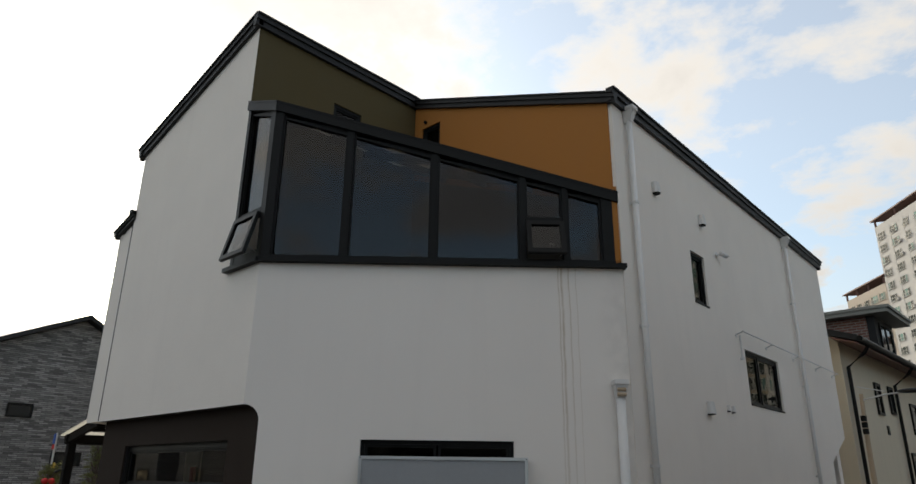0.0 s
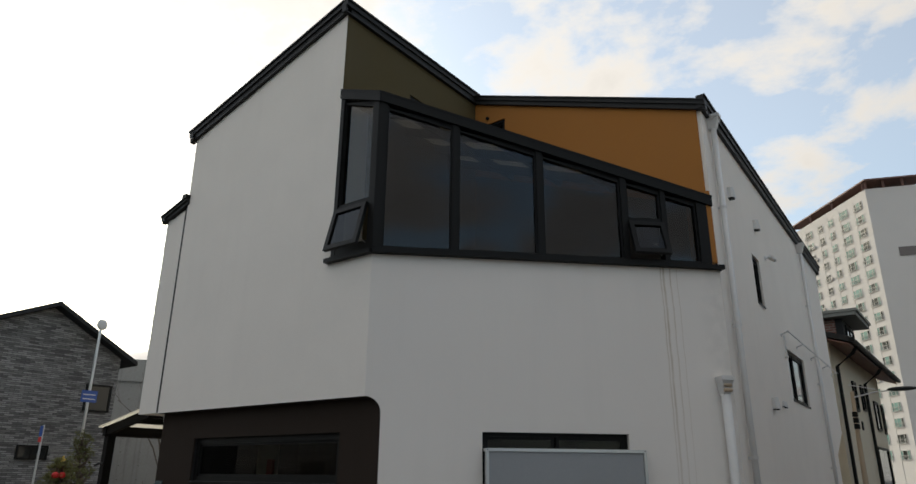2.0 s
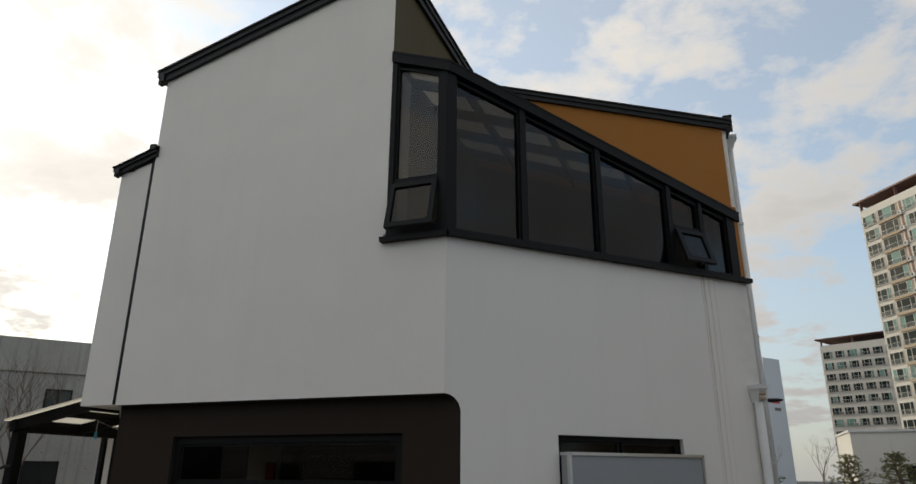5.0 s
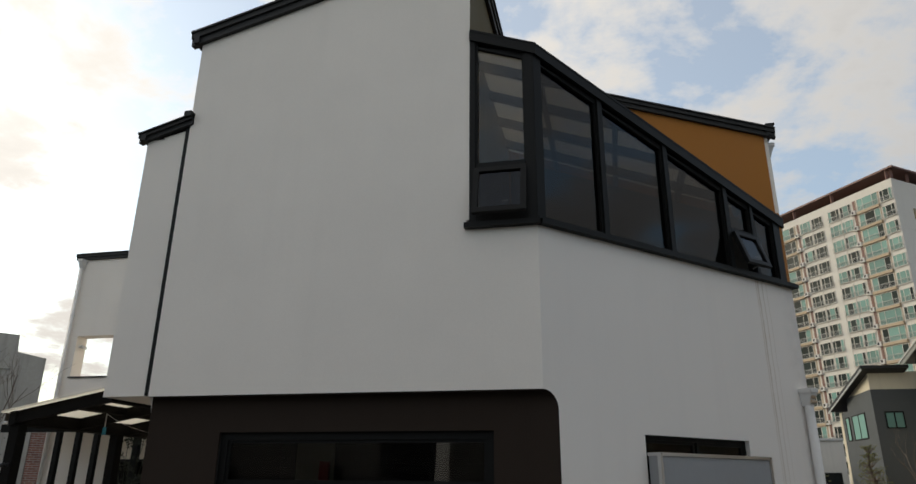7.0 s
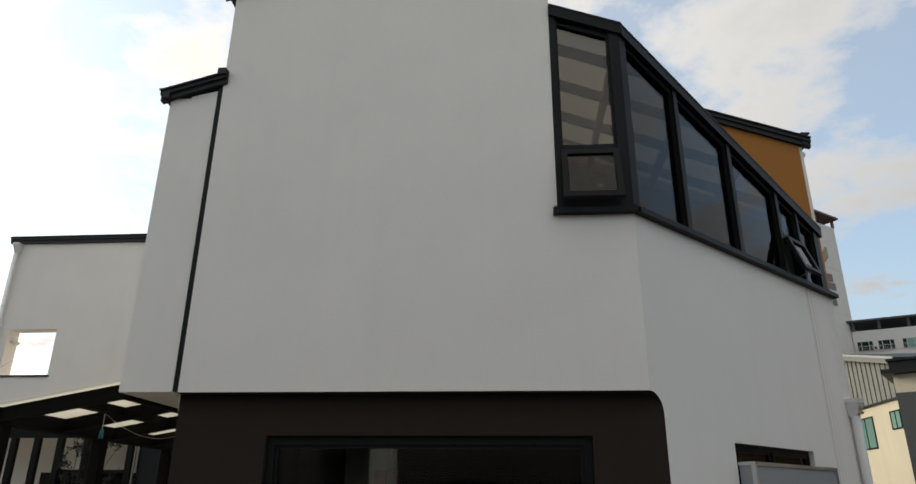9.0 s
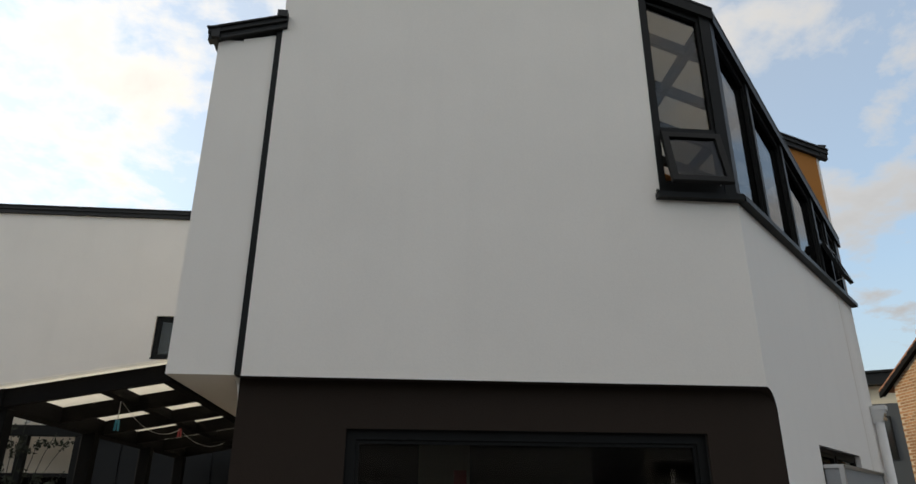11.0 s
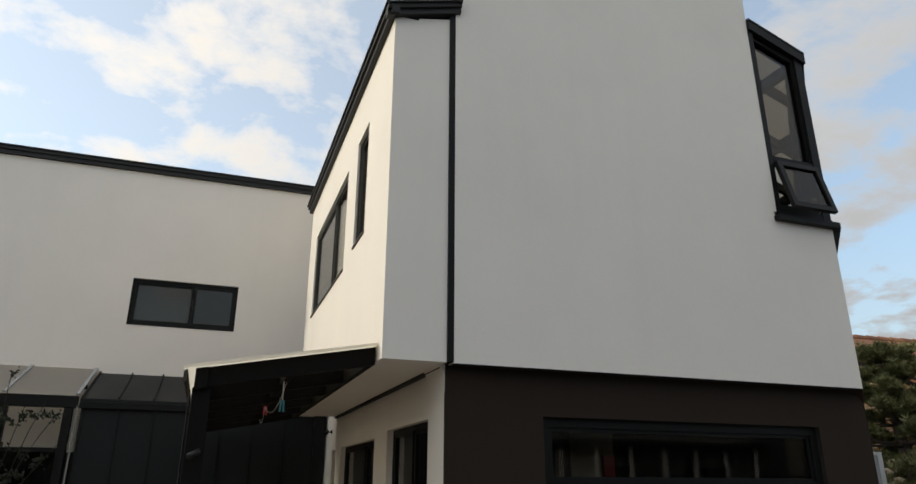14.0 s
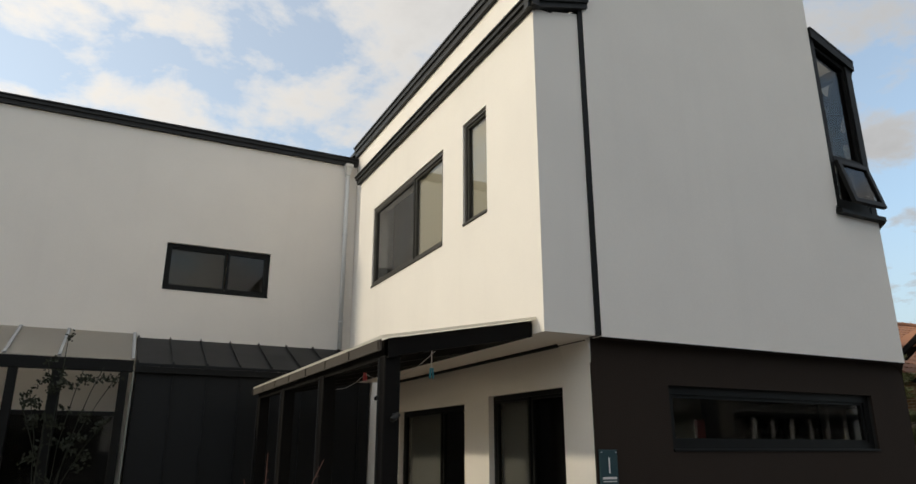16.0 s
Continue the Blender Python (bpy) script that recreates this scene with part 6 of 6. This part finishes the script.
    brick_courses(P, lambda s, z: z < wing(s) - 0.3, 4.62, 6.2, 2.2, 5.0, face + 0.001, t, (5.0, 3.0))
    bm = bmesh.new()
    run(bm, P.at(4.2, 0.0, wing(4.2)), P.at(6.4, 0.0, wing(6.4)), P.n, -0.30, 0.012, -0.15, -0.002)
    part("barge_board", bm, TIMBER, t, "dark timber barge board")
    foot, top = P.at(9.6, -0.05, 3.9), P.at(9.6, -3.2, 5.75)
    bm = bmesh.new()
    roof_slab(bm, P.at(3.9, -0.05, 3.86), P.at(10.0, -0.05, 3.86), P.at(10.0, -3.2, 5.70), P.at(5.0, -3.2, 5.70), 0.06)
    part("hip_slope", bm, TILE, t)
    rest2 = bmesh.new()
    tiles("hip_tile", P.at(4.9, -0.05, 3.88), P.at(4.9, -3.2, 5.72), -P.u, 22, 12, 0.17, rest2)
    if rest2.verts:
        tagged(part("hip_tiles", rest2, TILE, t), kind="stuff")
    else:
        rest2.free()
    bm = bmesh.new()
    roof_slab(bm, P.at(4.55, -1.75, 5.10), P.at(8.0, -1.75, 5.10), P.at(8.0, -3.3, 6.35), P.at(4.55, -3.3, 6.35), 0.05)
    part("solar_panel", bm, BLUEGLASS, t, "blue solar panel on the roof")
    bm = bmesh.new()
    run(bm, P.at(4.53, -1.72, 5.05), P.at(8.0, -1.72, 5.05), P.n, -0.03, 0.02, 0.0, 0.07)
    part("panel_rail", bm, STEEL, t)


def opposite_house(x, y, w, h, ridge, mat, pillars=0):
    """A plain unseen gabled house across the street, behind the walk, for window reflections."""
    t = empty("street_house", "unseen grey brick street house with a dark gabled roof", "house", "houses across the street")
    P = Plane(x + w, y, -1, 0)
    bm = bmesh.new()
    P.slab(bm, [(0, 0), (w, 0), (w, h), (w / 2, ridge), (0, h)], [], d0=-8.0)
    part("wall", bm, mat, t)
    for a in (-0.3, w + 0.3):
        bm = bmesh.new()
        roof_slab(bm, P.at(a, 0.4, h - 0.1), P.at(a, -8.4, h - 0.1), P.at(w / 2, -8.4, ridge + 0.05), P.at(w / 2, 0.4, ridge + 0.05))
        part("roof", bm, METAL, t)
    for s in (0.15, 0.6):
        for z in (0.9, 3.6):
            plain_window(P, w * s, w * s + 1.6, z, z + 1.3, t)
    for k in range(pillars):
        bm = bmesh.new()
        c = 0.4 + k * (w - 0.8) / (pillars - 1)
        P.box(bm, c - 0.07, c + 0.07, 0.6, 0.74, 0.0, 2.9)
        part("pillar", bevelled(bm, 0.02), PIPE, t, "white porch pillar")
    if pillars:
        bm = bmesh.new()
        P.box(bm, 0.0, w, 0.002, 1.0, 2.9, 3.1)
        part("porch_roof", bm, METAL, t)


def bare_tree(x, y, tall, seed, label="bare winter tree with thin grey branches"):
    t = empty("tree", label, "tree", "bare trees")
    rnd = random.Random(seed)
    bm = bmesh.new()
    trunk_top = Vector((x + rnd.uniform(-0.2, 0.2), y, tall * 0.4))
    tube(bm, [(x, y, 0), (x + 0.05, y, tall * 0.2), trunk_top], 0.1, 7, [0.065, 0.055, 0.04])
    part("trunk", bm, BARK, t)
    bm = bmesh.new()

    def grow(p, way, length, r, depth):
        mid = p + way * length * 0.5 + Vector((rnd.uniform(-1, 1), rnd.uniform(-1, 1), rnd.uniform(-0.3, 0.6))) * length * 0.08
        end = p + way * length + Vector((rnd.uniform(-1, 1), rnd.uniform(-1, 1), 0.3)) * length * 0.1
        tube(bm, [p, mid, end], r, 4, [r, r * 0.75, r * 0.45])
        if depth:
            for _ in range(rnd.choice((2, 3, 3))):
                turn = Vector((rnd.uniform(-1, 1), rnd.uniform(-1, 1), rnd.uniform(-0.1, 0.9)))
                grow(mid.lerp(end, rnd.uniform(0.2, 1.0)), (way + turn * 0.75).normalized(), length * rnd.uniform(0.5, 0.75), r * 0.5, depth - 1)

    for k in range(6):
        a = 2 * math.pi * k / 6 + rnd.uniform(-0.4, 0.4)
        p = Vector((x, y, 0)).lerp(trunk_top, rnd.uniform(0.7, 1.0))
        grow(p, Vector((math.cos(a) * 0.5, math.sin(a) * 0.5, 1.0)).normalized(), tall * 0.28, 0.022, 3)
    part("branchwork", bm, BARK, t)


def spray(bm, p, size, rnd, count=14):
    """A tuft of needles."""
    for _ in range(count):
        way = Vector((rnd.gauss(0, 1), rnd.gauss(0, 1), abs(rnd.gauss(0, 0.8)) + 0.25)).normalized()
        side = way.cross(Vector((rnd.gauss(0, 1), rnd.gauss(0, 1), rnd.gauss(0, 1)))).normalized() * size * 0.09
        q = p + way * size
        bm.faces.new([bm.verts.new(v) for v in (p - side, p + side, q)])


def pine(x, y, tall, spread, seed, label, tufts=700):
    t = empty("pine_tree", label, "tree")
    rnd = random.Random(seed)
    bm = bmesh.new()
    tube(bm, [(x, y, 0), (x + 0.2, y + 0.1, tall * 0.4), (x - 0.1, y, tall * 0.75), (x, y, tall * 0.95)], 0.1, 8, [0.16, 0.13, 0.08, 0.03])
    part("trunk", bm, BARK, t)
    limbs, crown = bmesh.new(), bmesh.new()
    levels = 9
    for k in range(levels):
        z = tall * (0.22 + 0.74 * k / (levels - 1))
        reach = spread * (1.0 - 0.75 * (k / (levels - 1)) ** 1.4)
        for j in range(6):
            a = 2.4 * k + 2 * math.pi * j / 6 + rnd.uniform(-0.3, 0.3)
            far = reach * rnd.uniform(0.65, 1.1)
            tip = Vector((x + math.cos(a) * far, y + math.sin(a) * far, z + rnd.uniform(-0.05, 0.2)))
            root = Vector((x, y, z - 0.15))
            tube(limbs, [root, root.lerp(tip, 0.5) - UP * 0.05, tip], 0.03, 5, [0.04, 0.025, 0.01])
            for _ in range(max(3, tufts // (levels * 6))):
                q = root.lerp(tip, rnd.uniform(0.35, 1.02)) + Vector((rnd.gauss(0, 0.11), rnd.gauss(0, 0.11), rnd.uniform(0.0, 0.14))) * (0.6 + 0.5 * spread / 1.6)
                spray(crown, q, rnd.uniform(0.08, 0.14) * max(0.7, spread / 1.6), rnd)
    part("branchwork", limbs, BARK, t)
    part("crown", crown, NEEDLE, t)
    return t


def rose_bush():
    t = empty("rose_bush", "climbing rose with small dark leaves against the lean-to post", "plant")
    rnd = random.Random(5)
    stems, leaves = bmesh.new(), bmesh.new()

    def leaf(p, size):
        n = Vector((rnd.gauss(0, 0.5), -1.0, rnd.gauss(0, 0.6))).normalized()
        u = n.cross(Vector((rnd.gauss(0, 1), 0.2, rnd.gauss(0, 1)))).normalized()
        v = n.cross(u)
        pts = [p - u * size * 0.6, p - u * size * 0.2 + v * size * 0.34, p + u * size * 0.25 + v * size * 0.28, p + u * size * 0.65, p + u * size * 0.25 - v * size * 0.28, p - u * size * 0.2 - v * size * 0.34]
        leaves.faces.new([leaves.verts.new(q) for q in pts])

    def twig(p, way, length):
        pts = [p + way * length * f + Vector((rnd.gauss(0, 0.008), rnd.gauss(0, 0.008), -0.05 * f * f)) for f in (0, 0.33, 0.66, 1.0)]
        tube(stems, pts, 0.003, 4, [0.0035, 0.003, 0.002, 0.001])
        for a, b in zip(pts, pts[1:]):
            for f in (0.3, 0.8):
                c = a.lerp(b, f) + Vector((rnd.gauss(0, 0.012), rnd.gauss(0, 0.015), rnd.gauss(0, 0.012)))
                for _ in range(rnd.choice((2, 3, 4))):
                    leaf(c + Vector((rnd.gauss(0, 0.022), rnd.gauss(0, 0.02), rnd.gauss(0, 0.022))), rnd.uniform(0.024, 0.044))

    for k in range(8):
        base = Vector((-14.98 + rnd.uniform(-0.07, 0.07), 9.64, 0.1))
        lean = (-0.40, -0.22, -0.06, 0.02, 0.20, 0.40, 0.58, 0.66)[k]
        tall = (2.15, 2.25, 2.6, 2.9, 2.5, 2.55, 2.45, 2.05)[k]
        pts = []
        for j in range(9):
            f = j / 8
            pts.append(base + Vector((lean * f ** 2.4 + rnd.gauss(0, 0.012), -0.05 * f + rnd.gauss(0, 0.02), (tall - 0.1) * f)))
        tube(stems, pts, 0.005, 5)
        for j in range(6):
            f = rnd.uniform(0.58, 0.99)
            i = min(7, int(f * 8))
            p = pts[i].lerp(pts[i + 1], f * 8 - i)
            twig(p, Vector((rnd.uniform(-1, 1), rnd.uniform(-0.5, 0.3), rnd.uniform(-0.2, 0.8))).normalized(), rnd.uniform(0.08, 0.2))
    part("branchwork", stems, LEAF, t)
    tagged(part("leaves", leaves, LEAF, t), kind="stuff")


def bare_shoots():
    t = empty("rose_shoots", "bare reddish rose shoots before the pergola", "plant")
    rnd = random.Random(8)
    mat = material("reddish_stem", (0.17, 0.075, 0.055), 0.6, vary=0.2)
    for dx, dz in ((0.0, 1.55), (-0.16, 1.36), (0.45, 1.50)):
        bm = bmesh.new()
        p0 = Vector((-13.28, 5.6, 0.1))
        pts = [p0 + Vector((dx * f ** 1.5 + rnd.gauss(0, 0.01), rnd.gauss(0, 0.01), (dz - 0.1) * f)) for f in [k / 7 for k in range(8)]]
        tube(bm, pts, 0.006, 6, [0.0085 - 0.0008 * k for k in range(8)])
        for k in range(12):
            q = pts[3].lerp(pts[7], k / 12)
            tube(bm, [q, q + Vector((rnd.choice((-1, 1)) * 0.02, 0, 0.012))], 0.003, 4, [0.003, 0.0008])
        part("shoot", bm, mat, t)


def decorated_tree():
    x, y = -15.9, 5.43
    t = pine(x, y, 1.80, 0.42, 12, "small potted conifer with a gold star and red bow", 900)
    t.name = "decorated_conifer"
    bm = bmesh.new()
    vs = []
    for k in range(10):
        r = 0.085 if k % 2 == 0 else 0.038
        a = math.pi / 2 + k * math.pi / 5
        vs.append((math.cos(a) * r, math.sin(a) * r))
    f, b = [bm.verts.new((x + 0.03 + 0.4 * u, y + 0.7 * u, 1.88 + v)) for u, v in vs], [bm.verts.new((x + 0.4 * u, y + 0.03 + 0.7 * u, 1.88 + v)) for u, v in vs]
    bm.faces.new(f), bm.faces.new(b[::-1])
    for i in range(10):
        bm.faces.new((f[i], b[i], b[(i + 1) % 10], f[(i + 1) % 10]))
    part("star", bm, GOLD, t, "gold star")
    bm = bmesh.new()
    for q in (-1, 1):
        bmesh.ops.create_uvsphere(bm, u_segments=8, v_segments=6, radius=0.07, matrix=Matrix.Translation((x + 0.16, y - 0.08 + q * 0.06, 1.62)) @ Matrix.Diagonal((0.6, 1, 0.8, 1)))
    part("bow", bm, RED, t, "red ribbon bow")


gable_end_house()
street_pole()
parking_sign()
concrete_building()
cream_house()
street_light()
grey_house()
beige_house()
low_building()
tiled_house()
# the two outermost houses are added only to darken the front window's reflection
for x, w, h, r, m in ((-58, 9, 5.6, 7.8, GREYBRICK), (-46, 9, 5.2, 7.4, GREYBRICK), (-34, 8, 5.2, 7.4, GREYBRICK), (-23.5, 9, 5.6, 7.8, GREYBRICK), (-12, 8.5, 5.2, 7.2, GREYBRICK), (-1.5, 9, 5.6, 8.0, GREYBRICK), (10, 8, 5.0, 7.2, GREYBRICK)):
    opposite_house(x, -13.0, w, h, r, m, 7 if x in (-1.5, 10) else 0)
bare_tree(-17.3, 8.3, 4.7, 7)
bare_tree(-24.6, 13.0, 5.4, 3)
bare_tree(-3.6, 60.0, 6.5, 21)
bare_tree(-1.0, 66.0, 6.0, 22)
bare_tree(2.2, 58.0, 5.6, 23)
pine(0.85, 10.35, 4.3, 1.95, 4, "spreading garden pine with dense needle clumps", 6500)
pine(-3.3, 27.0, 2.7, 0.9, 6, "dark garden conifer by the road", 1400)
pine(2.2, 45.0, 2.9, 1.6, 10, "dark evergreen shrub far off", 900)
bare_tree(6.6, 33.5, 5.0, 31)
pine(5.0, 47.0, 3.1, 1.8, 13, "dark evergreen shrub far off", 900)
pine(6.2, 38.6, 3.6, 1.0, 15, "garden conifer before the grey house", 900)
pine(-20.6, 7.95, 2.5, 0.55, 19, "slim garden conifer before the brick house", 700)
rose_bush()
bare_shoots()
decorated_tree()
